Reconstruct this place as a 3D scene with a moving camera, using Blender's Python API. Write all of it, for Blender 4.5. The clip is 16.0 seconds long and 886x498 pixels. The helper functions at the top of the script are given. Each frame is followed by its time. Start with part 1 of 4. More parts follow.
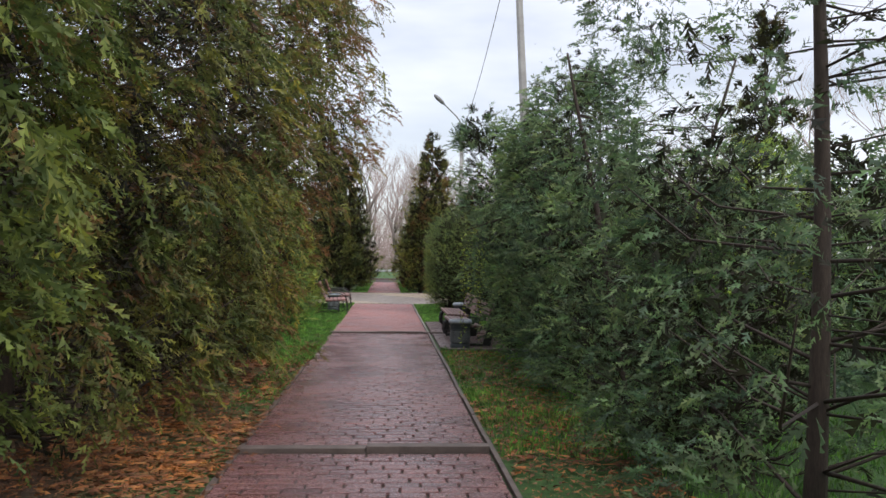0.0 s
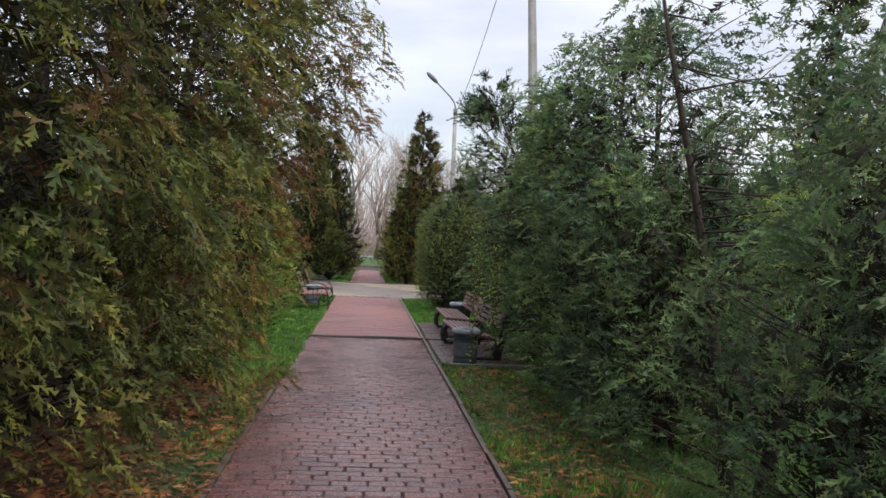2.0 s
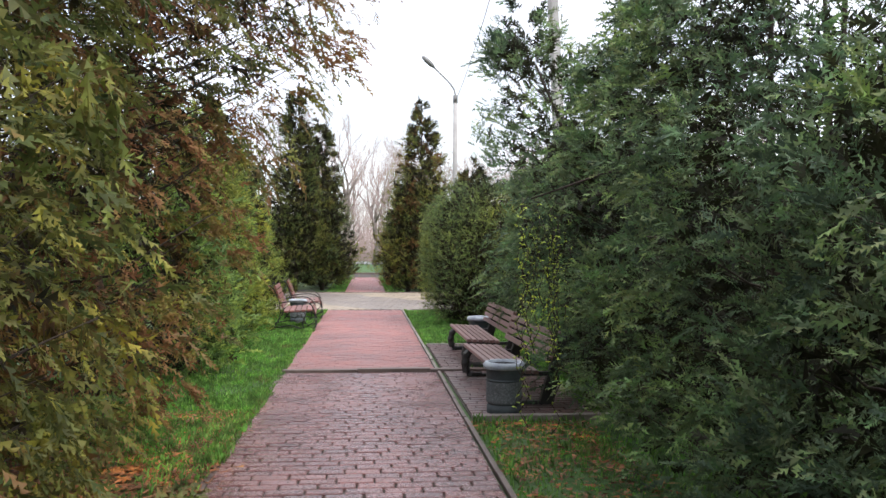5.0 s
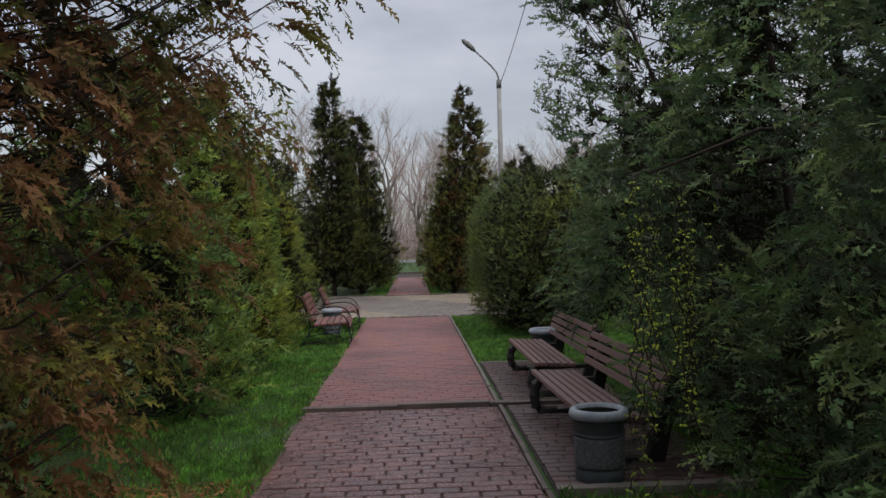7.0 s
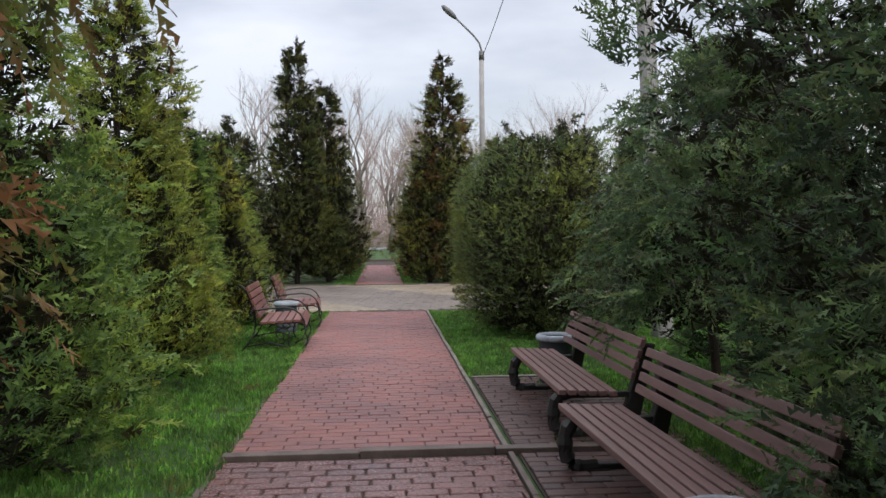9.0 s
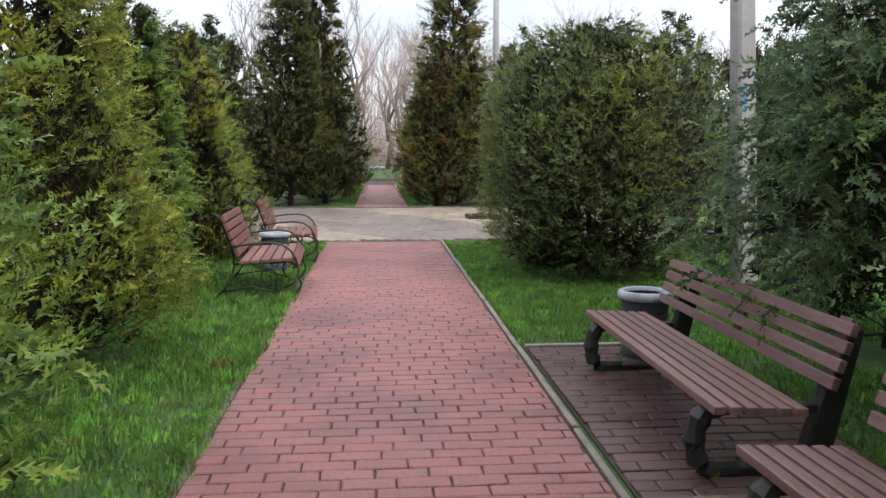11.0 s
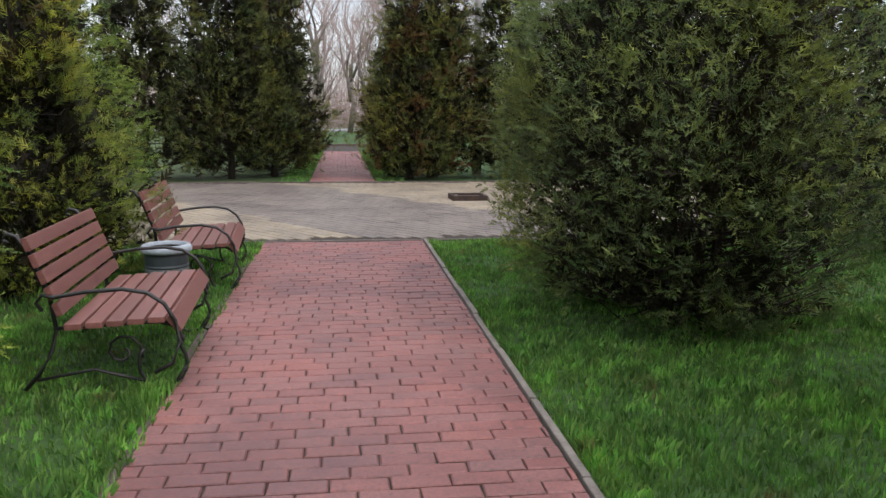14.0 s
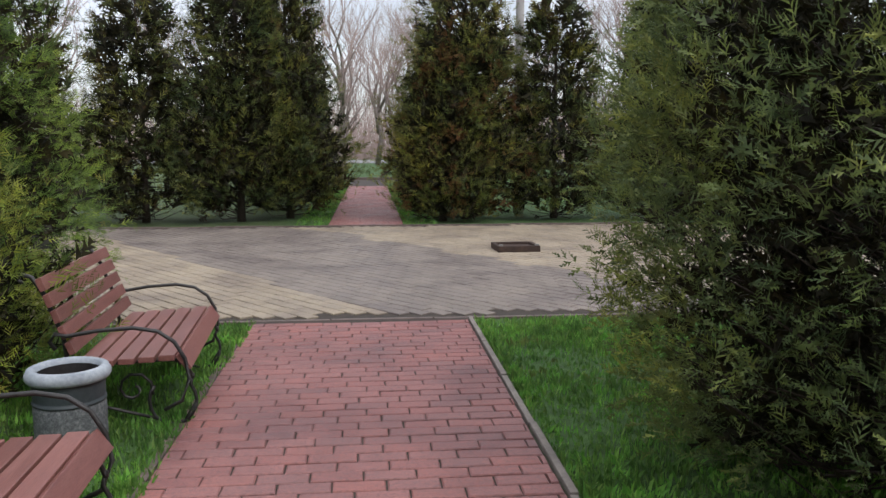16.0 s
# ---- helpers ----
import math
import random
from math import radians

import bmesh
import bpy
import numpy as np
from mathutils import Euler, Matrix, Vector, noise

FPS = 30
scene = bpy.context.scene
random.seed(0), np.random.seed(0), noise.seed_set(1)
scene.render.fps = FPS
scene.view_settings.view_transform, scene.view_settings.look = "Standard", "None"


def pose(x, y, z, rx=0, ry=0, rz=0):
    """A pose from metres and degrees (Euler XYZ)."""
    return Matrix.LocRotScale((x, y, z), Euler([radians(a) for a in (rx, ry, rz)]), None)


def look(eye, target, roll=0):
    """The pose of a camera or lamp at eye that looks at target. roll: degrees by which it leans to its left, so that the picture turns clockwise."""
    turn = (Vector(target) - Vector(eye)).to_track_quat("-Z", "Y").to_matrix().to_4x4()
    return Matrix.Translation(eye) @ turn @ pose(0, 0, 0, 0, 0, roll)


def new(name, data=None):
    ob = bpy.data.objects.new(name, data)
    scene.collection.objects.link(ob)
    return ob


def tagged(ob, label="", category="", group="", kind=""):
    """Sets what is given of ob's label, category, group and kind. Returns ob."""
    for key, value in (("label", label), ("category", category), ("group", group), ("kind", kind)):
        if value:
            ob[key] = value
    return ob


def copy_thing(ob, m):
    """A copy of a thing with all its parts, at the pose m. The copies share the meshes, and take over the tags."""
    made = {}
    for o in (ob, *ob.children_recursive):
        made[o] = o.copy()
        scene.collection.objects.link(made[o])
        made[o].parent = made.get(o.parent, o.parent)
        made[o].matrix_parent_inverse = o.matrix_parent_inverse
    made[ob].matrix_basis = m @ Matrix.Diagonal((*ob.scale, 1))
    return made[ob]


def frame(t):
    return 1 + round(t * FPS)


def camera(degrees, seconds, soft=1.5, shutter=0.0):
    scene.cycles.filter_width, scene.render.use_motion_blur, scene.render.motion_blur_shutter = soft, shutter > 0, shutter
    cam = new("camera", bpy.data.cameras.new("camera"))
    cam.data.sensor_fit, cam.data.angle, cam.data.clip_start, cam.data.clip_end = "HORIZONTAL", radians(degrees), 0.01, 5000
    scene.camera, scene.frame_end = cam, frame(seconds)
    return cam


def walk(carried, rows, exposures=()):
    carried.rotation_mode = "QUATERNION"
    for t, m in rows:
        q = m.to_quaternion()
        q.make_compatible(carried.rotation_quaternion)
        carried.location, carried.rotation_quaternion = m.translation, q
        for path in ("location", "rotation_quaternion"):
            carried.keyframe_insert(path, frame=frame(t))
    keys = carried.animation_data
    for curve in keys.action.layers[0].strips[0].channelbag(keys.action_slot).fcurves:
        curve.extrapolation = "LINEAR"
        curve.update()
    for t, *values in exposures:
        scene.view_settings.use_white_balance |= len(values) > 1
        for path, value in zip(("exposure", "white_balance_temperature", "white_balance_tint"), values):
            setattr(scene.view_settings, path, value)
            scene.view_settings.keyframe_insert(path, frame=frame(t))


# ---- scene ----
cam = camera(58.0, 16.0)
PATH = [
    (0, (0.156, -3.289, 1.545), (0.293, -1.294, 1.572), 0.8),
    (0.5, (0.201, -2.763, 1.61), (0.339, -0.768, 1.643), 0.8),
    (1, (0.179, -2.156, 1.616), (0.296, -0.16, 1.66), 1.1),
    (1.5, (0.084, -1.484, 1.624), (0.196, 0.513, 1.638), 2.4),
    (2, (-0.019, -0.81, 1.671), (0.166, 1.182, 1.666), 2.5),
    (2.5, (-0.025, -0.111, 1.648), (0.391, 1.845, 1.692), 3.4),
    (3, (-0.088, 0.654, 1.59), (0.524, 2.554, 1.704), 4.0),
    (3.5, (0.025, 1.362, 1.576), (0.703, 3.236, 1.737), 3.4),
    (4, (-0.008, 1.725, 1.585), (0.533, 3.647, 1.71), 2.4),
    (4.5, (0.033, 2.308, 1.606), (0.384, 4.276, 1.671), 1.2),
    (5, (0.083, 2.875, 1.598), (0.271, 4.866, 1.602), 0.3),
    (5.2, (0.047, 3.129, 1.568), (0.188, 5.124, 1.558), -0.2),
    (7.3, (0.159, 5.484, 1.669), (0.237, 7.482, 1.664), -1.5),
    (7.5, (0.123, 5.745, 1.639), (0.211, 7.743, 1.625), -1.3),
    (8, (0.16, 6.46, 1.626), (0.282, 8.456, 1.599), -1.1),
    (8.5, (0.193, 7.103, 1.612), (0.337, 9.098, 1.584), -0.6),
    (8.7, (0.17, 7.375, 1.565), (0.319, 9.369, 1.536), -0.6),
    (10.8, (0.033, 9.964, 1.593), (0.18, 11.948, 1.385), -0.2),
    (11, (-0.064, 10.25, 1.534), (0.094, 12.229, 1.297), -0.0),
    (11.5, (-0.102, 10.902, 1.54), (0.077, 12.874, 1.257), 0.1),
    (12, (-0.105, 11.541, 1.546), (0.082, 13.507, 1.227), 0.0),
    (12.5, (-0.175, 12.199, 1.572), (0.007, 14.163, 1.24), 0.2),
    (13, (-0.114, 12.902, 1.556), (0.074, 14.864, 1.216), 0.1),
    (13.5, (-0.153, 13.617, 1.556), (0.065, 15.576, 1.217), 0.3),
    (14, (-0.006, 14.304, 1.55), (0.242, 16.261, 1.222), 0.3),
    (14.5, (-0.023, 14.895, 1.543), (0.226, 16.854, 1.229), 0.0),
    (15, (0.034, 15.554, 1.578), (0.261, 17.52, 1.288), -0.0),
    (15.5, (0.105, 16.179, 1.601), (0.316, 18.149, 1.33), 0.3),
    (16, (0.103, 16.931, 1.61), (0.282, 18.907, 1.355), -0.1),
]
EXPOSURES = [(0.0, 0.03), (1.0, 0.03), (1.5, -0.05), (2.0, 0.0), (2.5, 0.0), (3.0, -0.45), (3.5, -0.95), (4.0, -0.8), (4.6, -0.5), (5.0, 0.65), (5.2, 0.7), (7.3, -0.85), (8.0, -0.8), (8.5, -0.4), (8.7, -0.3), (10.8, 0.2), (12.0, 0.45), (13.0, 0.25), (14.0, -0.05), (14.5, -0.05), (16.0, -0.12)]
walk(cam, [(t, look(eye, target, roll)) for t, eye, target, roll in PATH], EXPOSURES)

# ---- world and light: an overcast afternoon ----
world = bpy.data.worlds.new("overcast")
scene.world = world
world.use_nodes = True
wt = world.node_tree
wt.nodes.clear()
w_out = wt.nodes.new("ShaderNodeOutputWorld")
w_sky = wt.nodes.new("ShaderNodeTexSky")
w_sky.sky_type, w_sky.sun_disc = "NISHITA", False
w_sky.sun_elevation, w_sky.sun_rotation = radians(45), radians(143)
w_bg1 = wt.nodes.new("ShaderNodeBackground")
w_bg1.inputs["Strength"].default_value = 0.06
wt.links.new(w_sky.outputs[0], w_bg1.inputs["Color"])
w_co = wt.nodes.new("ShaderNodeTexCoord")
w_map = wt.nodes.new("ShaderNodeMapping")
w_map.inputs["Scale"].default_value = (1.2, 1.2, 4.0)
w_no = wt.nodes.new("ShaderNodeTexNoise")
w_no.inputs["Scale"].default_value, w_no.inputs["Detail"].default_value = 1.6, 5.0
w_ra = wt.nodes.new("ShaderNodeValToRGB")
w_ra.color_ramp.elements[0].position, w_ra.color_ramp.elements[0].color = 0.38, (0.52, 0.53, 0.58, 1)
w_ra.color_ramp.elements[1].position, w_ra.color_ramp.elements[1].color = 0.60, (0.93, 0.91, 0.95, 1)
w_bg2 = wt.nodes.new("ShaderNodeBackground")
w_bg2.inputs["Strength"].default_value = 1.0
w_add = wt.nodes.new("ShaderNodeAddShader")
wt.links.new(w_co.outputs["Generated"], w_map.inputs[0])
wt.links.new(w_map.outputs[0], w_no.inputs["Vector"])
wt.links.new(w_no.outputs[0], w_ra.inputs[0])
w_sep = wt.nodes.new("ShaderNodeSeparateXYZ")
w_grad = wt.nodes.new("ShaderNodeMapRange")  # an overcast sky is about three times as bright overhead as at the horizon
w_grad.inputs[1].default_value, w_grad.inputs[2].default_value = 0.15, 1.0
w_grad.inputs[3].default_value, w_grad.inputs[4].default_value = 0.80, 2.5
wt.links.new(w_co.outputs["Generated"], w_sep.inputs[0])
wt.links.new(w_sep.outputs[2], w_grad.inputs[0])
wt.links.new(w_grad.outputs[0], w_bg2.inputs["Strength"])
wt.links.new(w_ra.outputs[0], w_bg2.inputs["Color"])
wt.links.new(w_bg1.outputs[0], w_add.inputs[0])
wt.links.new(w_bg2.outputs[0], w_add.inputs[1])
wt.links.new(w_add.outputs[0], w_out.inputs[0])
sun = new("sun", bpy.data.lights.new("sun", "SUN"))
sun.data.energy, sun.data.angle, sun.data.color = 1.5, radians(25), (1.0, 0.96, 0.90)
sun.matrix_world = look((6, -8, 10), (0, 0, 0))


# ---- materials ----
def material(name):
    m = bpy.data.materials.new(name)
    m.use_nodes = True
    t = m.node_tree
    return m, t, t.nodes["Principled BSDF"]


def add(t, kind, **inputs):
    n = t.nodes.new(kind)
    for k, v in inputs.items():
        n.inputs[k].default_value = v
    return n


def ramp(t, src, stops):
    r = t.nodes.new("ShaderNodeValToRGB")
    el = r.color_ramp.elements
    while len(el) < len(stops):
        el.new(0.5)
    for e, (p, c) in zip(el, stops):
        e.position, e.color = p, (*c, 1)
    t.links.new(src, r.inputs[0])
    return r.outputs[0]


def mix(t, fac, a, b, blend="MIX"):
    n = t.nodes.new("ShaderNodeMix")
    n.data_type, n.blend_type = "RGBA", blend
    for sock, v in ((n.inputs[0], fac), (n.inputs[6], a), (n.inputs[7], b)):
        if isinstance(v, (int, float)):
            sock.default_value = v
        elif isinstance(v, tuple):
            sock.default_value = (*v, 1)
        else:
            t.links.new(v, sock)
    return n.outputs[2]


def noisy(t, scale, detail=4.0, rough=0.55, coord="Object", stretch=None):
    c = t.nodes.new("ShaderNodeTexCoord")
    n = add(t, "ShaderNodeTexNoise", Scale=scale, Detail=detail, Roughness=rough)
    if coord == "World":
        g = t.nodes.new("ShaderNodeNewGeometry")
        src = g.outputs["Position"]
    else:
        src = c.outputs[coord]
    if stretch:
        m = t.nodes.new("ShaderNodeMapping")
        m.inputs["Scale"].default_value = stretch
        t.links.new(src, m.inputs[0])
        src = m.outputs[0]
    t.links.new(src, n.inputs["Vector"])
    return n.outputs[0]


def bump(t, b, src, strength=0.4, dist=0.01):
    n = add(t, "ShaderNodeBump", Strength=strength, Distance=dist)
    t.links.new(src, n.inputs["Height"])
    t.links.new(n.outputs[0], b.inputs["Normal"])


def surface(name, dark, mid, light, scale=8.0, rough=0.7, rough2=None, metal=0.0, fine=60.0, bumps=0.3, coord="Object", stretch=None, vary=0.0):
    """A mottled surface of two noise scales, with gloss that varies and fine relief."""
    m, t, b = material(name)
    n1, n2 = noisy(t, scale, 5, 0.6, coord, stretch), noisy(t, fine, 3, 0.6, coord, stretch)
    col = ramp(t, n1, [(0.3, dark), (0.5, mid), (0.7, light)])
    col = mix(t, 0.35, col, ramp(t, n2, [(0.3, dark), (0.7, light)]), "MIX")
    if vary:
        o = t.nodes.new("ShaderNodeObjectInfo")
        v = ramp(t, o.outputs["Random"], [(0.0, (1 - vary,) * 3), (1.0, (1 + vary * 0.4,) * 3)])
        col = mix(t, 1.0, col, v, "MULTIPLY")
    t.links.new(col, b.inputs["Base Color"])
    r = t.nodes.new("ShaderNodeMapRange")
    r.inputs[3].default_value, r.inputs[4].default_value = rough if rough2 is None else rough2, rough
    t.links.new(n1, r.inputs[0])
    t.links.new(r.outputs[0], b.inputs["Roughness"])
    b.inputs["Metallic"].default_value = metal
    bump(t, b, n2, bumps, 0.004)
    return m


def brick_material(name, rnd_source, tones, wet, dry=0.72):
    """Fired clay pavers: each one its own tone, darker damp patches, pitted faces."""
    m, t, b = material(name)
    if rnd_source == "object":
        rnd = t.nodes.new("ShaderNodeObjectInfo").outputs["Random"]
    else:
        rnd = t.nodes.new("ShaderNodeNewGeometry").outputs["Random Per Island"]
    base = ramp(t, rnd, [(i / (len(tones) - 1), c) for i, c in enumerate(tones)])
    grain = noisy(t, 38, 6, 0.75, "World")
    patch = noisy(t, 1.1, 6, 0.65, "World")
    pits = noisy(t, 150, 3, 0.6, "World")
    mid = mix(t, 0.45, base, tones[0])  # tones differ a little less than the kiln left them, under years of dirt
    col = mix(t, 1.0, mid, ramp(t, grain, [(0.30, (0.55, 0.54, 0.58)), (0.5, (0.98, 0.97, 0.98)), (0.70, (1.32, 1.26, 1.22))]), "MULTIPLY")
    col = mix(t, 1.0, col, ramp(t, pits, [(0.30, (0.45, 0.44, 0.45)), (0.42, (1, 1, 1)), (0.75, (1.12, 1.12, 1.12))]), "MULTIPLY")
    damp = ramp(t, patch, [(0.36, (0.66, 0.64, 0.68)), (0.58, (1.05, 1.05, 1.05))])
    col = mix(t, 1.0, col, damp, "MULTIPLY")
    t.links.new(col, b.inputs["Base Color"])
    rr = t.nodes.new("ShaderNodeMapRange")
    rr.inputs[1].default_value, rr.inputs[2].default_value = 0.35, 0.65
    rr.inputs[3].default_value, rr.inputs[4].default_value = wet, dry
    t.links.new(mix(t, 0.5, patch, grain), rr.inputs[0])
    t.links.new(rr.outputs[0], b.inputs["Roughness"])
    bump(t, b, mix(t, 0.5, grain, pits), 0.55, 0.005)
    return m


RED = [(0.23, 0.098, 0.090), (0.29, 0.115, 0.100), (0.26, 0.125, 0.115), (0.32, 0.120, 0.098), (0.22, 0.115, 0.108), (0.30, 0.135, 0.120), (0.17, 0.090, 0.088)]
WETRED = [(0.17, 0.085, 0.082), (0.22, 0.10, 0.092), (0.19, 0.10, 0.10), (0.24, 0.10, 0.085), (0.15, 0.085, 0.085), (0.23, 0.115, 0.11), (0.12, 0.07, 0.072)]
DARKRED = [(0.095, 0.056, 0.050), (0.125, 0.066, 0.058), (0.085, 0.055, 0.052), (0.145, 0.07, 0.058)]
SAND = [(0.28, 0.235, 0.165), (0.33, 0.28, 0.20), (0.30, 0.26, 0.20), (0.25, 0.21, 0.15)]
GREY = [(0.18, 0.155, 0.13), (0.22, 0.19, 0.158), (0.195, 0.17, 0.148), (0.155, 0.134, 0.112)]
m_brick = brick_material("clay_paver", "object", RED, 0.34)
m_brick_far = brick_material("clay_paver_joined", "island", RED, 0.34)
m_wet = brick_material("wet_clay_paver", "object", WETRED, 0.10, 0.42)
m_wet_far = brick_material("wet_clay_paver_joined", "island", WETRED, 0.10, 0.42)
m_pad = brick_material("dark_clay_paver", "object", DARKRED, 0.25)
m_sand = brick_material("sand_paver", "object", SAND, 0.5)
m_sand_far = brick_material("sand_paver_joined", "island", SAND, 0.5)
m_grey_far = brick_material("grey_paver_joined", "island", GREY, 0.4)
m_mortar = surface("joint_dirt", (0.018, 0.014, 0.011), (0.032, 0.025, 0.019), (0.06, 0.048, 0.035), 9, 0.9, coord="World")
m_kerb = surface("old_concrete", (0.10, 0.085, 0.075), (0.19, 0.165, 0.145), (0.27, 0.24, 0.21), 5, 0.85, coord="World", bumps=0.6)
m_kerb_dark = surface("wet_concrete", (0.06, 0.045, 0.04), (0.11, 0.08, 0.07), (0.17, 0.13, 0.11), 5, 0.6, coord="World", bumps=0.6)
m_pole = surface("cast_concrete_pole", (0.25, 0.238, 0.23), (0.34, 0.328, 0.318), (0.44, 0.43, 0.42), 2.5, 0.85, fine=45, bumps=0.5)
m_slat = surface("brown_painted_wood", (0.13, 0.075, 0.072), (0.19, 0.105, 0.098), (0.26, 0.16, 0.15), 6, 0.5, 0.3, fine=35, stretch=(7, 0.7, 7), vary=0.2)
m_slat_red = surface("red_brown_painted_wood", (0.15, 0.056, 0.050), (0.21, 0.084, 0.072), (0.28, 0.128, 0.11), 6, 0.5, 0.3, fine=35, stretch=(7, 0.7, 7), vary=0.2)
m_black = surface("black_cast_iron", (0.010, 0.010, 0.011), (0.018, 0.017, 0.017), (0.035, 0.033, 0.032), 14, 0.6, 0.35, fine=80, bumps=0.5)
m_bin = surface("grey_green_painted_concrete", (0.025, 0.035, 0.042), (0.040, 0.053, 0.06), (0.068, 0.083, 0.09), 7, 0.6, fine=40, bumps=0.3)
m_rim = surface("pale_painted_concrete", (0.17, 0.20, 0.235), (0.28, 0.32, 0.36), (0.40, 0.44, 0.48), 8, 0.6, fine=50, bumps=0.3)
m_gravel = surface("pebble_dash", (0.03, 0.04, 0.045), (0.08, 0.09, 0.098), (0.24, 0.255, 0.26), 55, 0.75, fine=130, bumps=1.0)
m_bark = surface("conifer_bark", (0.018, 0.013, 0.010), (0.04, 0.028, 0.021), (0.075, 0.055, 0.042), 9, 0.9, fine=40, bumps=0.8, stretch=(3, 3, 0.6))
m_greybark = surface("bare_bark", (0.12, 0.095, 0.085), (0.20, 0.165, 0.15), (0.30, 0.255, 0.235), 3, 0.9, fine=25, bumps=0.5)
m_twigs = surface("bare_twigs", (0.27, 0.20, 0.185), (0.34, 0.26, 0.24), (0.42, 0.33, 0.305), 1.5, 0.9, fine=9, bumps=0.0)
m_steel = surface("weathered_steel", (0.10, 0.10, 0.10), (0.17, 0.17, 0.17), (0.25, 0.25, 0.24), 6, 0.55, metal=0.4)
m_rust = surface("dark_rusty_iron", (0.02, 0.014, 0.012), (0.045, 0.028, 0.022), (0.09, 0.055, 0.04), 12, 0.7, metal=0.3)
m_blue = surface("blue_paint", (0.05, 0.20, 0.42), (0.08, 0.27, 0.52), (0.14, 0.34, 0.58), 20, 0.7)
m_road = surface("pale_asphalt", (0.16, 0.16, 0.165), (0.21, 0.21, 0.215), (0.27, 0.27, 0.27), 0.6, 0.85, coord="World")


def foliage(name, tones, dead, dead_amount, trans=0.35, warm=1.0, fronds=False):
    """Conifer sprays: each frond its own tone with paler young tips, patches of dead brown, some light through them."""
    m, t, b = material(name)
    g = t.nodes.new("ShaderNodeNewGeometry")
    tones = sorted(tones, key=sum)
    if fronds:  # old growth inside is dull and brownish, darkened further for the shade between clumps
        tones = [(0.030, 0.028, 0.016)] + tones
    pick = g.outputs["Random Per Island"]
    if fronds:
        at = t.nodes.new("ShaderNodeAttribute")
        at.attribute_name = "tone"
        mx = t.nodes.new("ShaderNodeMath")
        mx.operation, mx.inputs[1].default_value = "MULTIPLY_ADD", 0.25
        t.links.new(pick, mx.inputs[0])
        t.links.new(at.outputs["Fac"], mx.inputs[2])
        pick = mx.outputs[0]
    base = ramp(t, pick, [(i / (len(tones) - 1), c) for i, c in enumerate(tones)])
    big = noisy(t, 0.9, 3, 0.5, "World")
    base = mix(t, 1.0, base, ramp(t, big, [(0.32, (0.74, 0.80, 0.84)), (0.5, (1, 1, 1)), (0.68, (1 + 0.35 * warm, 1.2, 1 - 0.15 * warm))]), "MULTIPLY")
    tuft = noisy(t, 6.5, 2, 0.5, "World")
    base = mix(t, 1.0, base, ramp(t, tuft, [(0.36, (0.55, 0.60, 0.62)), (0.5, (0.95, 0.95, 0.95)), (0.62, (1 + 0.55 * warm, 1.5, 1.15))]), "MULTIPLY")
    if dead_amount > 0:
        pn = noisy(t, 1.9, 4, 0.65, "World")
        mask = ramp(t, pn, [(0.62 - dead_amount * 0.12, (0, 0, 0)), (0.70 - dead_amount * 0.08, (0.85, 0.85, 0.85))])
        base = mix(t, mask, base, dead)
    t.links.new(base, b.inputs["Base Color"])
    b.inputs["Roughness"].default_value = 0.6
    b.inputs["Specular IOR Level"].default_value = 0.25
    tr = t.nodes.new("ShaderNodeBsdfTranslucent")
    t.links.new(base, tr.inputs["Color"])
    ms = t.nodes.new("ShaderNodeMixShader")
    ms.inputs[0].default_value = trans
    t.links.new(b.outputs[0], ms.inputs[1])
    t.links.new(tr.outputs[0], ms.inputs[2])
    t.links.new(ms.outputs[0], t.nodes["Material Output"].inputs[0])
    return m


OLIVE = [(0.077, 0.103, 0.032), (0.111, 0.142, 0.04), (0.164, 0.184, 0.049), (0.095, 0.133, 0.046), (0.215, 0.208, 0.058), (0.122, 0.125, 0.049)]
BLUEGREEN = [(0.078, 0.118, 0.067), (0.11, 0.16, 0.086), (0.157, 0.208, 0.104), (0.094, 0.14, 0.09), (0.215, 0.25, 0.113)]
LIME = [(0.142, 0.198, 0.042), (0.208, 0.273, 0.053), (0.302, 0.339, 0.068), (0.17, 0.235, 0.056), (0.255, 0.264, 0.066)]
FRESH = [(0.106, 0.183, 0.051), (0.153, 0.239, 0.061), (0.211, 0.297, 0.077), (0.124, 0.2, 0.061)]
DARK = [(0.061, 0.084, 0.036), (0.088, 0.113, 0.041), (0.131, 0.149, 0.048), (0.073, 0.103, 0.044), (0.185, 0.184, 0.056)]
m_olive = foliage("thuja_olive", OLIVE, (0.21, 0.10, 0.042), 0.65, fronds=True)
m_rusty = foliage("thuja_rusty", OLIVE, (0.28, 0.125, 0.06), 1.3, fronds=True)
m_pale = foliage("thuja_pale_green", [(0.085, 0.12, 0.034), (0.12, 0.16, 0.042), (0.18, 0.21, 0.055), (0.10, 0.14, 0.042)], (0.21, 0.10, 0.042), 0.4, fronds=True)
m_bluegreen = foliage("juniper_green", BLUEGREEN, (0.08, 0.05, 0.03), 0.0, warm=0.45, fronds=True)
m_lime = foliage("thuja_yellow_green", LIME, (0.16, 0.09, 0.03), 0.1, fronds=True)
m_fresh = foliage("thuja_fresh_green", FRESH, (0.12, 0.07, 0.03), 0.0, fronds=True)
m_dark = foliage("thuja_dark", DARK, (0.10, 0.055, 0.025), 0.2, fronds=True)
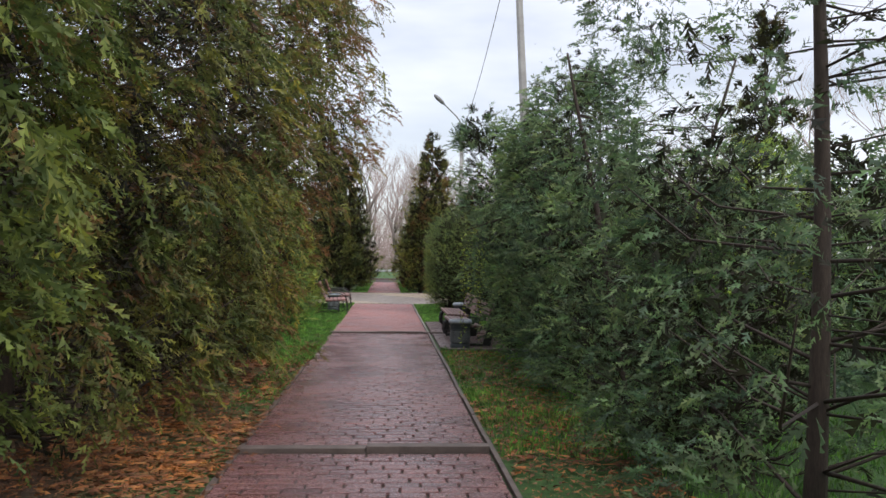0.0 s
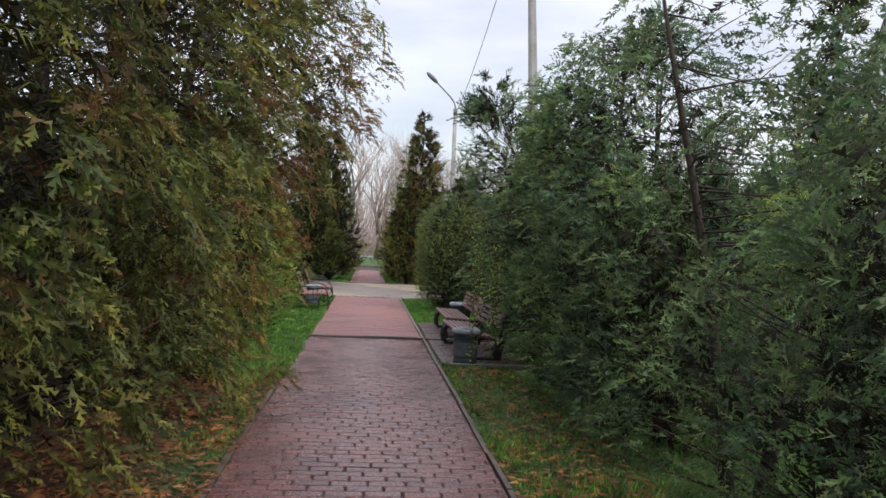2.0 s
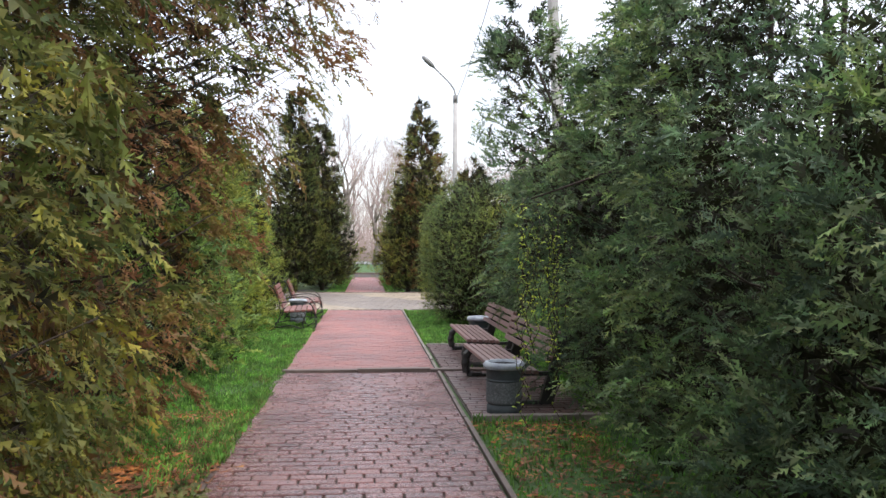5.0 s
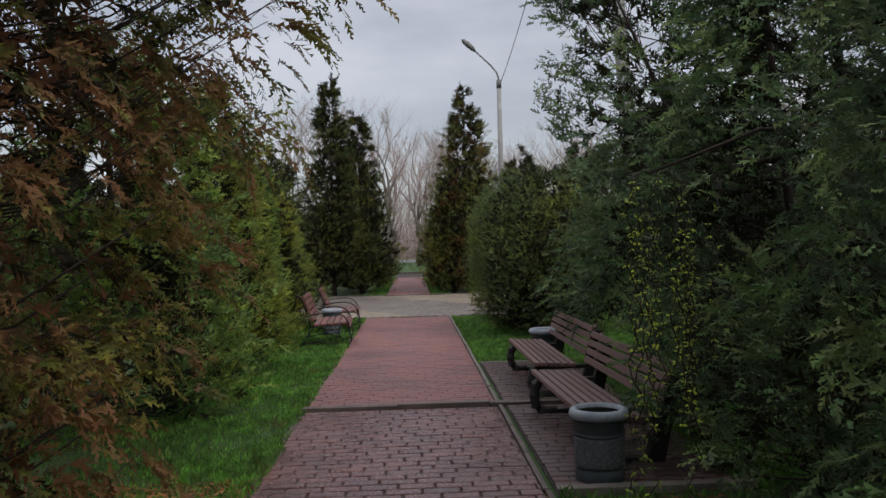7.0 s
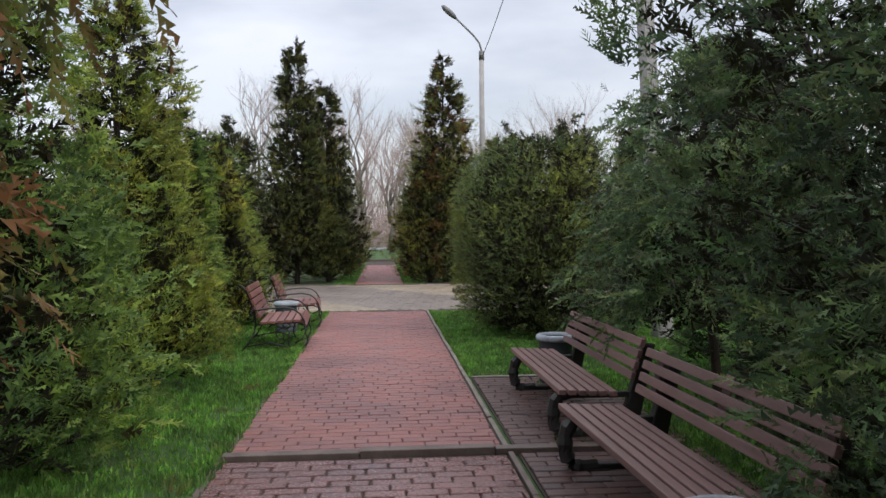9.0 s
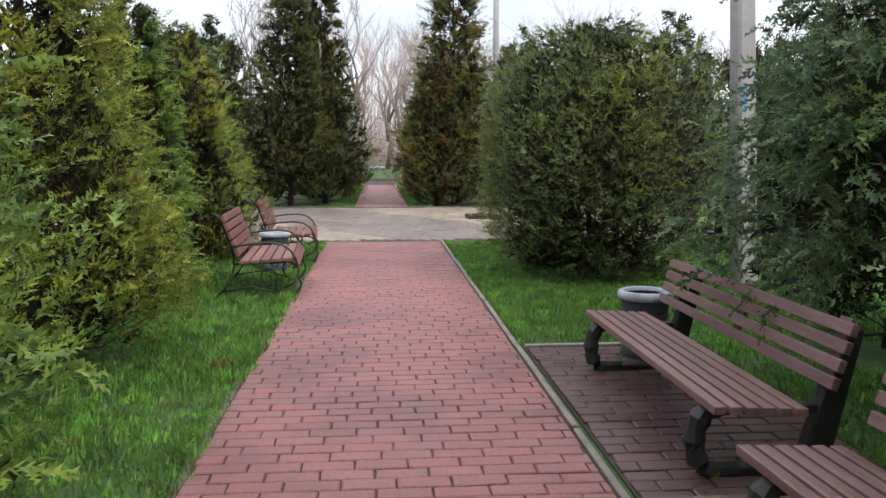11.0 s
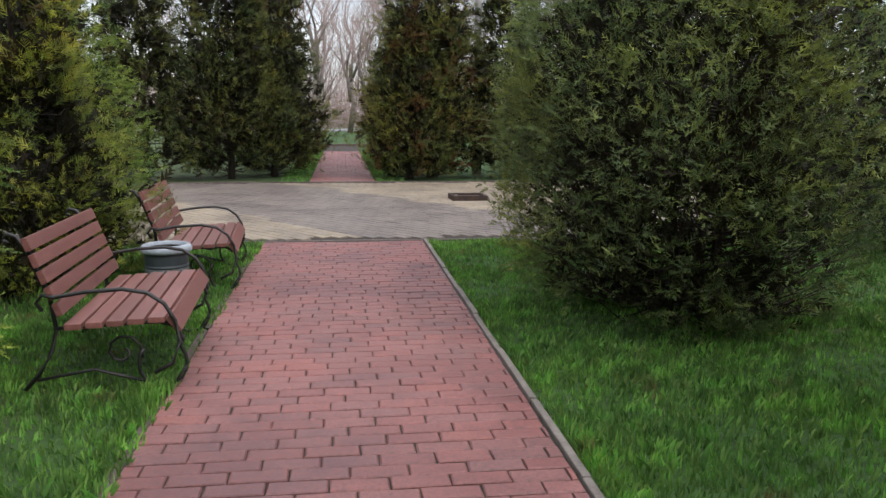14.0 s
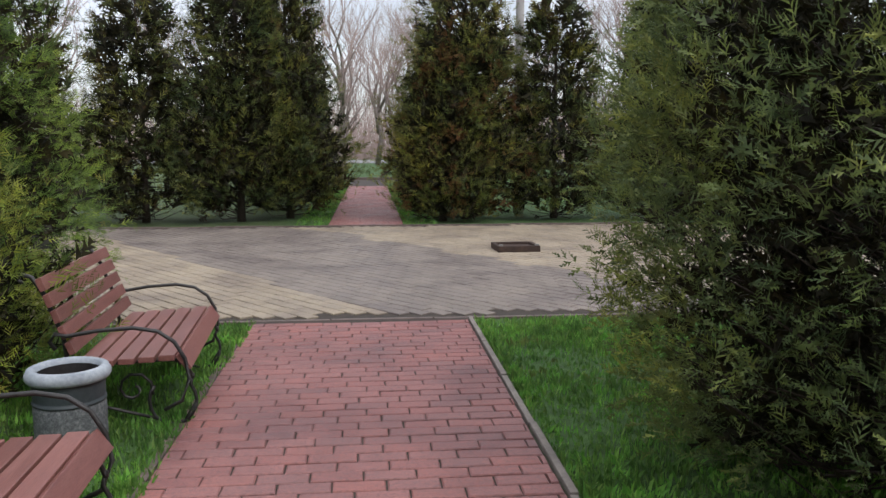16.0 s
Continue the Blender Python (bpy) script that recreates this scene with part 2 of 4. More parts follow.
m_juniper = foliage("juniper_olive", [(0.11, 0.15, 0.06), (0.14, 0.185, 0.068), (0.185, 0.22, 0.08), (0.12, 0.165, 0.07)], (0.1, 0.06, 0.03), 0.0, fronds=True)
m_willow = foliage("young_willow_leaf", [(0.26, 0.38, 0.07), (0.34, 0.45, 0.09), (0.30, 0.42, 0.08)], (0, 0, 0), 0, 0.35)
m_grass = foliage("grass_blade", [(0.10, 0.21, 0.045), (0.135, 0.265, 0.056), (0.175, 0.31, 0.072), (0.235, 0.345, 0.095), (0.12, 0.24, 0.06)], (0.17, 0.14, 0.06), 0.12, 0.35, 0.4)
m_litter = foliage("fallen_needles", [(0.20, 0.08, 0.04), (0.27, 0.11, 0.05), (0.14, 0.065, 0.035), (0.30, 0.16, 0.07)], (0, 0, 0), 0, 0.05)

# ground: turf near the path, bare soil under the hedges, thin lawn far off
m_ground, gt, gb = material("park_ground")
gn1, gn2, gn3 = noisy(gt, 1.3, 5, 0.6, "World"), noisy(gt, 14, 5, 0.7, "World"), noisy(gt, 90, 3, 0.6, "World")
turf = ramp(gt, gn2, [(0.28, (0.030, 0.055, 0.014)), (0.5, (0.040, 0.095, 0.020)), (0.72, (0.070, 0.145, 0.030))])
soil = ramp(gt, gn2, [(0.28, (0.045, 0.028, 0.018)), (0.5, (0.085, 0.052, 0.033)), (0.72, (0.13, 0.085, 0.05))])
gpos = gt.nodes.new("ShaderNodeNewGeometry")
gsep = gt.nodes.new("ShaderNodeSeparateXYZ")
gt.links.new(gpos.outputs["Position"], gsep.inputs[0])
gx = gt.nodes.new("ShaderNodeMath")
gx.operation = "MULTIPLY"  # soil lies mostly on the west side
gx.inputs[1].default_value = -1.0
gt.links.new(gsep.outputs[0], gx.inputs[0])
gsum = gt.nodes.new("ShaderNodeMath")
gsum.operation = "MULTIPLY_ADD"
gsum.inputs[1].default_value = 1.6
gt.links.new(gn1, gsum.inputs[0])
gt.links.new(gx.outputs[0], gsum.inputs[2])
near_y = gt.nodes.new("ShaderNodeMapRange")
near_y.inputs[1].default_value, near_y.inputs[2].default_value = 9.5, 12.0
near_y.inputs[3].default_value, near_y.inputs[4].default_value = 1.0, 0.25
gt.links.new(gsep.outputs[1], near_y.inputs[0])
gmr = gt.nodes.new("ShaderNodeMapRange")
gmr.inputs[1].default_value, gmr.inputs[2].default_value = 2.1, 3.0
gt.links.new(gsum.outputs[0], gmr.inputs[0])
gfac = gt.nodes.new("ShaderNodeMath")
gfac.operation = "MULTIPLY"
gt.links.new(gmr.outputs[0], gfac.inputs[0])
gt.links.new(near_y.outputs[0], gfac.inputs[1])
gt.links.new(mix(gt, gfac.outputs[0], turf, soil), gb.inputs["Base Color"])
gb.inputs["Roughness"].default_value = 0.95
bump(gt, gb, mix(gt, 0.5, gn2, gn3), 0.8, 0.03)


# ---- mesh helpers ----
def mesh_of(name, verts, faces, mat, smooth=False):
    me = bpy.data.meshes.new(name)
    me.from_pydata(verts, [], faces)
    me.materials.append(mat)
    if smooth:
        me.polygons.foreach_set("use_smooth", [True] * len(me.polygons))
    me.update()
    return me


def tri_mesh(name, verts, tris, mat, tone=None):
    """A large triangle mesh straight from arrays."""
    me = bpy.data.meshes.new(name)
    n = len(tris)
    me.vertices.add(len(verts))
    me.vertices.foreach_set("co", np.ascontiguousarray(verts, dtype=np.float32).ravel())
    me.loops.add(n * 3)
    me.loops.foreach_set("vertex_index", np.ascontiguousarray(tris, dtype=np.int32).ravel())
    me.polygons.add(n)
    me.polygons.foreach_set("loop_start", np.arange(n, dtype=np.int32) * 3)
    me.materials.append(mat)
    me.update(calc_edges=True)
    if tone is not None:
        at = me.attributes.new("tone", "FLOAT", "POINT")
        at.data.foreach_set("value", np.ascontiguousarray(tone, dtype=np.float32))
    return me


def part(name, bm, mat, parent, label=""):
    if isinstance(bm, bpy.types.Mesh):
        me = bm
    else:
        me = bpy.data.meshes.new(name)
        bm.to_mesh(me)
        bm.free()
        me.materials.append(mat)
    ob = new(name, me)
    ob.parent = parent
    return tagged(ob, label=label)


def box(bm, x0, x1, y0, y1, z0, z1, bevel=0.0):
    m = Matrix.Translation(((x0 + x1) / 2, (y0 + y1) / 2, (z0 + z1) / 2)) @ Matrix.Diagonal((x1 - x0, y1 - y0, z1 - z0, 1))
    r = bmesh.ops.create_cube(bm, size=1, matrix=m)
    if bevel:
        edges = list({e for v in r["verts"] for e in v.link_edges})
        bmesh.ops.bevel(bm, geom=edges, offset=bevel, segments=2, affect="EDGES", profile=0.6)
    return bm


def boxed(*a, bevel=0.0):
    return box(bmesh.new(), *a, bevel=bevel)


def tube_arrays(pts, radii, n=6, closed_ends=True):
    pts = [Vector(p) for p in pts]
    verts, faces = [], []
    ref = Vector((0.31, 0.17, 0.93))
    for i, p in enumerate(pts):
        d = (pts[min(i + 1, len(pts) - 1)] - pts[max(i - 1, 0)]).normalized()
        if abs(d.dot(ref)) > 0.95:
            u = d.orthogonal().normalized()
        else:
            u = d.cross(ref).normalized()
        v = d.cross(u)
        for k in range(n):
            a = 2 * math.pi * k / n
            verts.append(p + (u * math.cos(a) + v * math.sin(a)) * radii[i])
    for i in range(len(pts) - 1):
        for k in range(n):
            a, b = i * n + k, i * n + (k + 1) % n
            faces.append((a, b, b + n, a + n))
    if closed_ends:
        faces.append(tuple(range(n - 1, -1, -1)))
        faces.append(tuple(range((len(pts) - 1) * n, len(pts) * n)))
    return verts, faces


def tubes(name, runs, mat, n=6, smooth=True):
    """One mesh of several tubes: runs of (points, radii)."""
    verts, faces = [], []
    for pts, radii in runs:
        if isinstance(radii, float):
            radii = [radii] * len(pts)
        v, f = tube_arrays(pts, radii, n)
        o = len(verts)
        verts += v
        faces += [tuple(i + o for i in q) for q in f]
    return mesh_of(name, verts, faces, mat, smooth)


def lathe(name, profile, mat, n=40, rough=0.0):
    verts, faces = [], []
    for r, z in profile:
        for k in range(n):
            a = 2 * math.pi * k / n
            rr = r + (random.uniform(-rough, rough) if rough else 0)
            verts.append((rr * math.cos(a), rr * math.sin(a), z))
    for i in range(len(profile) - 1):
        for k in range(n):
            a, b = i * n + k, i * n + (k + 1) % n
            faces.append((a, b, b + n, a + n))
    return mesh_of(name, verts, faces, mat, True)


# ---- ground and hard surfaces ----
bm = bmesh.new()
xs = [-900, -120, -40, -14, -8, -5, -3.5, -2.4, -1.6, -1.1, 0, 1.1, 1.7, 2.4, 3.5, 5, 8, 14, 40, 120, 900]
ys = [-900, -100, -30, -10] + [i * 1.0 for i in range(-4, 60, 2)] + [70, 90, 140, 300, 900]
grid = [[bm.verts.new((x, y, -0.03 + (0.02 * noise.noise(Vector((x * 0.6, y * 0.6, 3))) - 0.005 if 1.5 < abs(x) < 10 else 0.0))) for x in xs] for y in ys]
for j in range(len(ys) - 1):
    for i in range(len(xs) - 1):
        bm.faces.new((grid[j][i], grid[j][i + 1], grid[j + 1][i + 1], grid[j + 1][i]))
me = bpy.data.meshes.new("ground")
bm.to_mesh(me)
bm.free()
me.materials.append(m_ground)
me.polygons.foreach_set("use_smooth", [True] * len(me.polygons))
ground = tagged(new("ground", me), "green spring grass and bare brown soil under conifers", "ground", kind="structure")


def slab(name, x0, x1, y0, y1, z0, z1, mat, label, category):
    b = boxed(x0, x1, y0, y1, z0, z1)
    me = bpy.data.meshes.new(name)
    b.to_mesh(me)
    b.free()
    me.materials.append(mat)
    return tagged(new(name, me), label, category, kind="structure")


path_1 = slab("path_1", -1.0, 1.0, -8.0, 13.43, -0.08, -0.015, m_mortar, "damp red clay brick footpath with dirt-filled joints", "path")
path_2 = slab("path_2", -1.0, 1.0, 13.55, 24.33, -0.08, -0.010, m_mortar, "red clay brick footpath leading to the paved crossing", "path")
path_3 = slab("path_3", -0.78, 0.78, 33.3, 56.0, -0.08, -0.010, m_mortar, "red brick footpath continuing beyond the paved crossing", "path")
pad = slab("pavement_bench_pad", 1.09, 2.45, 10.55, 16.42, -0.08, -0.018, m_mortar, "dark mossy brick bay beneath the park benches", "pavement")
plaza = slab("pavement_crossing", -13.0, 13.0, 24.44, 33.24, -0.08, -0.016, m_mortar, "sand and grey paving blocks laid diagonally at a crossing", "pavement")
road = slab("road", -150, 150, 96, 112, -0.02, 0.01, m_road, "pale grey asphalt road beyond the lawn", "road")


def kerb(name, x0, x1, y0, y1, z1, mat, label, pieces):
    """A run of kerb stones laid end to end, each a little off line."""
    run = tagged(new(name), label, "kerb", kind="structure")
    along_y = (y1 - y0) > (x1 - x0)
    a0, a1 = (y0, y1) if along_y else (x0, x1)
    step = (a1 - a0) / pieces
    for i in range(pieces):
        p, q = a0 + i * step + 0.004, a0 + (i + 1) * step - 0.004
        dz, dx = random.uniform(-0.008, 0.006), random.uniform(-0.006, 0.006)
        if along_y:
            b = boxed(x0 + dx, x1 + dx, p, q, -0.10, z1 + dz, bevel=0.008)
        else:
            b = boxed(p, q, y0 + dx, y1 + dx, -0.10, z1 + dz, bevel=0.008)
        part("kerb_stone", b, mat, run)
    return run


kerb("trim_kerb_east_near", 1.008, 1.050, -6.0, 13.43, 0.006, m_kerb_dark, "narrow damp concrete kerb edging the brick path", 20)
kerb("trim_kerb_east_far", 1.008, 1.050, 13.55, 24.33, 0.010, m_kerb, "narrow pale concrete kerb edging the brick path", 11)
kerb("trim_kerb_west", -1.060, -1.010, -6.0, 24.33, -0.020, m_kerb_dark, "narrow sunken concrete kerb half grown over with grass", 31)
kerb("trim_sill_near", -1.0, 1.005, 3.17, 3.29, 0.035, m_kerb_dark, "raised damp concrete sill across the brick path", 2)
kerb("trim_sill_middle", -1.02, 1.90, 13.435, 13.545, 0.035, m_kerb_dark, "raised damp concrete sill across path and bench bay", 3)
kerb("trim_sill_plaza", -3.2, 3.6, 24.35, 24.41, -0.002, m_kerb_dark, "flush concrete kerb between brick path and crossing", 7)
kerb("trim_sill_far", -6.0, 6.0, 33.25, 33.30, 0.02, m_kerb_dark, "low concrete kerb at the far side of the crossing", 12)
kerb("trim_pad_near", 1.085, 2.45, 10.44, 10.54, 0.03, m_kerb, "concrete kerb closing the bench bay", 1)
kerb("trim_pad_far", 1.085, 2.45, 16.43, 16.50, 0.015, m_kerb, "thin concrete kerb closing the bench bay", 1)
kerb("trim_lawn", -3.0, 3.0, 56.05, 56.25, 0.12, m_kerb_dark, "dark kerb at the end of the far path", 3)


# ---- trees ----
def sprays(pos, d, L, nodes, span, droop, rng, leaf=0.62):
    """Feathery sprays from pos along d: a bent axis with leaflets to either side by turns."""
    n = len(pos)
    side = np.cross(d, rng.standard_normal((n, 3)))
    side /= np.linalg.norm(side, axis=1)[:, None] + 1e-6
    nor = np.cross(d, side)
    na = 2 * nodes + 1
    verts = np.zeros((n, na + nodes * 2, 3))
    for i in range(na):
        q = i / (na - 1)
        p = pos + d * (L * q)[:, None] + nor * (L * q * q * (droop + 0.25) * 0.35)[:, None]
        p[:, 2] -= L * q * q * droop
        verts[:, i] = p
    tri = []
    for i in range(2 * nodes):
        q = i / (2 * nodes)
        w = L * leaf * (1.0 - 0.70 * q) * (0.75 + 0.5 * rng.random(n))
        sg = 1 if i % 2 else -1
        tip = verts[:, i] + d * (w * 0.85 + L * 0.08)[:, None] + side * (sg * w * 0.62)[:, None] + nor * (w * 0.25 * rng.standard_normal(n))[:, None]
        tip[:, 2] -= w * droop
        verts[:, na + i] = tip
        k = min(i + span, na - 1)
        tri.append((i, k, na + i) if sg > 0 else (k, i, na + i))
    nv = na + nodes * 2
    tris = (np.array(tri)[None] + (np.arange(n) * nv)[:, None, None]).reshape(-1, 3)
    return verts.reshape(-1, 3), tris


def crown_mesh(name, h, r, shape, mat, rng, n_clumps, n_fronds, flen, up=0.3, low=0.05, lean=(0, 0), spread=0.19, inner=0.4, nodes=4, droop=0.0, ragged=0.25, xmin=-9.0, xmax=9.0, lobe=1.0, thin_side=0, fan=0.0, fan_len=2.2, fan_n=6):
    """Crown of many small feathery sprays gathered in clumps at the ends of limbs. Returns the mesh and the clump centres."""
    u = np.linspace(low, 1.0, 400)
    prof = np.array([shape(v) for v in u])
    cdf = np.cumsum(prof + 0.04)
    cdf /= cdf[-1]
    cu = np.interp(rng.random(n_clumps), cdf, u)
    ca = rng.random(n_clumps) * 2 * np.pi
    cr = np.interp(cu, u, prof) * r * (1 - ragged * rng.random(n_clumps) ** 1.5 + 0.12 * rng.standard_normal(n_clumps) * ragged * 2)
    # uneven outline: broad lobes round the stem
    lob = 1 + lobe * 0.14 * np.sin(3 * ca + 7 * cu + rng.random() * 6) + lobe * 0.10 * np.sin(5 * ca - 11 * cu + rng.random() * 6)
    cr = np.clip(cr * lob, 0.02, None)
    lx, ly = lean
    cc = np.stack([cr * np.cos(ca) + lx * cu ** 1.5 * h, cr * np.sin(ca) + ly * cu ** 1.5 * h, cu * h], 1)
    k = rng.integers(0, n_clumps, n_fronds)
    size = spread * (0.55 + 0.9 * rng.random(n_clumps)) * (0.4 + 0.6 * np.interp(cu, u, prof)) * min(r, 1.6)
    out = np.stack([np.cos(ca), np.sin(ca), np.full(n_clumps, 0.25)], 1)
    off = np.clip(rng.standard_normal((n_fronds, 3)), -1.7, 1.7) * size[k][:, None] * np.array([0.62, 0.62, 0.75])
    along = np.clip(np.abs(rng.standard_normal(n_fronds)), 0, 1.7) * size[k] * 0.5
    pos = cc[k] + off + out[k] * along[:, None]
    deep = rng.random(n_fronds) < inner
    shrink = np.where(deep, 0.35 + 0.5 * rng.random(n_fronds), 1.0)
    axis_x, axis_y = lx * np.clip(pos[:, 2] / h, 0, 1) ** 1.5 * h, ly * np.clip(pos[:, 2] / h, 0, 1) ** 1.5 * h
    pos[:, 0] = axis_x + (pos[:, 0] - axis_x) * shrink
    pos[:, 1] = axis_y + (pos[:, 1] - axis_y) * shrink
    pos[:, 2] = np.clip(pos[:, 2], 0.04 + 0.12 * rng.random(n_fronds), None)
    cd = out * 0.8 + rng.standard_normal((n_clumps, 3)) * 0.40
    cd[:, 2] += up
    d = cd[k] + rng.standard_normal((n_fronds, 3)) * 0.38
    d /= np.linalg.norm(d, axis=1)[:, None]
    keep = (pos[:, 0] > xmin) & (pos[:, 0] < xmax)  # boughs cut back from the path
    keep &= (pos[:, 0] * thin_side < 0.2 * r) | (rng.random(n_fronds) < 0.35)  # crowded side, away from the light of the path
    pos, d, deep = pos[keep], d[keep], deep[keep]
    L = flen * (0.5 + 0.75 * rng.random(len(pos)))
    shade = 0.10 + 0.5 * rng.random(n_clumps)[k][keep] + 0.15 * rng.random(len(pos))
    outer = np.where(~deep)[0]
    fans = rng.permutation(outer)[: int(len(outer) * fan)]  # long flat fans, the rest single sprays
    single = np.setdiff1d(outer, fans)
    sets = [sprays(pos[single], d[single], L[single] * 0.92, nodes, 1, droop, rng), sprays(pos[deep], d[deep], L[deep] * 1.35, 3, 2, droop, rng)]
    # deep sprays always get the darkest tone: painted shade in the gaps between clumps
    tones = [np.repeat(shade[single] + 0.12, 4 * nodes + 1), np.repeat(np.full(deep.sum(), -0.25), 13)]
    if len(fans):
        fp, fd, fl = pos[fans], d[fans].copy(), flen * fan_len * (0.6 + 0.7 * rng.random(len(fans)))
        fd[:, 2] -= 0.3 * droop
        fd /= np.linalg.norm(fd, axis=1)[:, None]
        flat = np.cross(fd, np.array([0.0, 0.0, 1.0])) + 0.35 * rng.standard_normal(fd.shape)
        flat /= np.linalg.norm(flat, axis=1)[:, None] + 1e-6
        for j in range(fan_n):
            q = j / (fan_n - 1)
            p = fp + fd * (fl * q * 0.8)[:, None]
            p[:, 2] -= fl * q * q * (0.15 + 0.9 * droop)
            sg = 0.0 if j == fan_n - 1 else (1.0 if j % 2 else -1.0)
            dj = fd + flat * sg * 0.85 + 0.12 * rng.standard_normal(fd.shape)
            dj[:, 2] -= q * (0.2 + 1.5 * droop)
            dj /= np.linalg.norm(dj, axis=1)[:, None]
            sets.append(sprays(p, dj, fl * (0.52 - 0.2 * q), 3, 2, droop * 0.5, rng, 0.40))
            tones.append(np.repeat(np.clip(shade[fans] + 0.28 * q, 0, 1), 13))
    first = np.cumsum([0] + [len(v) for v, _ in sets])
    verts = np.concatenate([v for v, _ in sets])
    tris = np.concatenate([f + o for (_, f), o in zip(sets, first)])
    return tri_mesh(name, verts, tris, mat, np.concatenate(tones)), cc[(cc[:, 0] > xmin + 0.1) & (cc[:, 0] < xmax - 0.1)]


def cone(v):
    return max(0.0, min(1.0, v / 0.14)) ** 0.5 * (1 - v) ** 0.75 * 1.15


def column(v):
    return max(0.0, min(1.0, v / 0.10)) ** 0.5 * (1 - v ** 3.0) ** 0.9 * (0.9 + 0.1 * math.sin(v * 9))


def dome(v):
    return math.sqrt(max(0.0, 1 - (max(0.0, v - 0.34) / 0.66) ** 2)) * (0.72 + 0.28 * min(1.0, v / 0.30))


def egg(v):
    return (0.55 + 0.45 * math.sin(min(1.0, v / 0.42) * math.pi / 2)) * math.sqrt(max(0.0, 1 - (max(0.0, v - 0.45) / 0.55) ** 2.3))


def skirt(v):
    return (0.78 + 0.22 * min(1.0, v / 0.2)) if v < 0.42 else max(0.0, 1 - (v - 0.42) / 0.58) ** 0.8 * 0.72 + 0.28 * max(0.0, 1 - (v - 0.42) / 0.12)


def vase(v):
    return (0.62 + 0.38 * min(1.0, v / 0.55)) * math.sqrt(max(0.0, 1 - max(0.0, (v - 0.5) / 0.5) ** 2.2))


def conifer(name, label, x, y, h, r, shape, mat, seed, n_clumps=150, n_fronds=9000, flen=0.16, stems=1, trunk_r=0.08, limb_share=0.5, group="conifers along the path", turn=0.0, splay=None, **kw):
    rng = np.random.default_rng(seed)
    tree = tagged(new(name), label, "tree", group)
    tree.matrix_world = pose(x, y, -0.03, 0, 0, turn)
    lx, ly = kw.get("lean", (0, 0))
    if abs(x) < 4.0 and y < 24.5:
        kw["thin_side"] = 1 if x > 0 else -1
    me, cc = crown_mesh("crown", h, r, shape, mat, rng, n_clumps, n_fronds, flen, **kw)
    runs, axes = [], []
    for s in range(stems):
        a = 2 * math.pi * s / max(stems, 1) + rng.random()
        off = 0.0 if stems == 1 else 0.10 + 0.10 * rng.random()
        tilt = 0.0 if stems == 1 else 0.05 + 0.06 * rng.random()
        if splay:
            a, off, tilt = radians(splay[s][0]), 0.08, splay[s][1]
        pts, rad = [], []
        for i in range(9):
            v = i / 8 * 0.86
            w = 0.03 * math.sin(5 * v + s * 2)
            pts.append((off * math.cos(a) + tilt * v * h * 0.5 * math.cos(a) + w + lx * v ** 1.5 * h, off * math.sin(a) + tilt * v * h * 0.5 * math.sin(a) - w + ly * v ** 1.5 * h, v * h - 0.02 if i else -0.08))
            rad.append(trunk_r * (1.25 if i == 0 else 1 - 0.9 * v))
        runs.append((pts, rad))
        axes.append(pts)
        stem = part("trunk", tubes("trunk", [runs[-1]], m_bark, 9), m_bark, tree)
    limbs = []
    for c in cc[: int(len(cc) * limb_share)]:
        pts = axes[rng.integers(0, stems)]
        zz = max(0.15, c[2] - 0.35 * math.hypot(c[0], c[1]))
        f = min(7.99, max(0, zz / (0.86 * h) * 8))
        i = int(f)
        p0 = Vector(pts[i]).lerp(Vector(pts[min(i + 1, 8)]), f - i)
        p2 = Vector(c)
        p1 = p0.lerp(p2, 0.5) + Vector((0, 0, -0.10 * (p2 - p0).length)) + Vector(rng.standard_normal(3)) * 0.08
        r0 = (0.005 + 0.007 * (1 - c[2] / h)) * rng.uniform(0.6, 1.4)
        limbs.append(([p0, p1, p2], [r0, r0 * 0.7, r0 * 0.3]))
    tagged(part("branch_mass", tubes("branch_mass", limbs, m_bark, 4), m_bark, stem), kind="stuff")
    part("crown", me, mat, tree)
    return tree


# west row: broad olive thujas over the path, then yellow-green ones
OL = "tall olive-green thuja with rusty brown dead sprays over needle litter"
conifer("thuja_tree", OL, -3.0, 3.5, 6.6, 2.15, vase, m_olive, 11, 620, 11500, 0.115, fan=0.48, fan_len=2.4, xmax=2.2, trunk_r=0.11, limb_share=0.6, up=-0.05, droop=0.4, spread=0.125, inner=0.42, nodes=3, fan_n=7, ragged=0.35)
conifer("thuja_tree", OL, -2.95, 6.5, 7.0, 2.2, vase, m_olive, 12, 620, 12500, 0.115, fan=0.48, fan_len=2.3, xmax=2.35, trunk_r=0.11, limb_share=0.6, up=-0.05, droop=0.4, spread=0.125, inner=0.42, nodes=3, fan_n=7, ragged=0.35)
conifer("thuja_tree", "broad thuja overhanging the path with rusty dead sprays", -2.75, 9.3, 7.0, 1.85, vase, m_rusty, 13, 640, 14000, 0.11, fan=0.48, fan_len=2.2, lean=(0.16, 0.0), xmax=2.9, trunk_r=0.11, limb_share=0.6, up=-0.05, droop=0.4, spread=0.125, inner=0.42, nodes=3, fan_n=7, ragged=0.35)
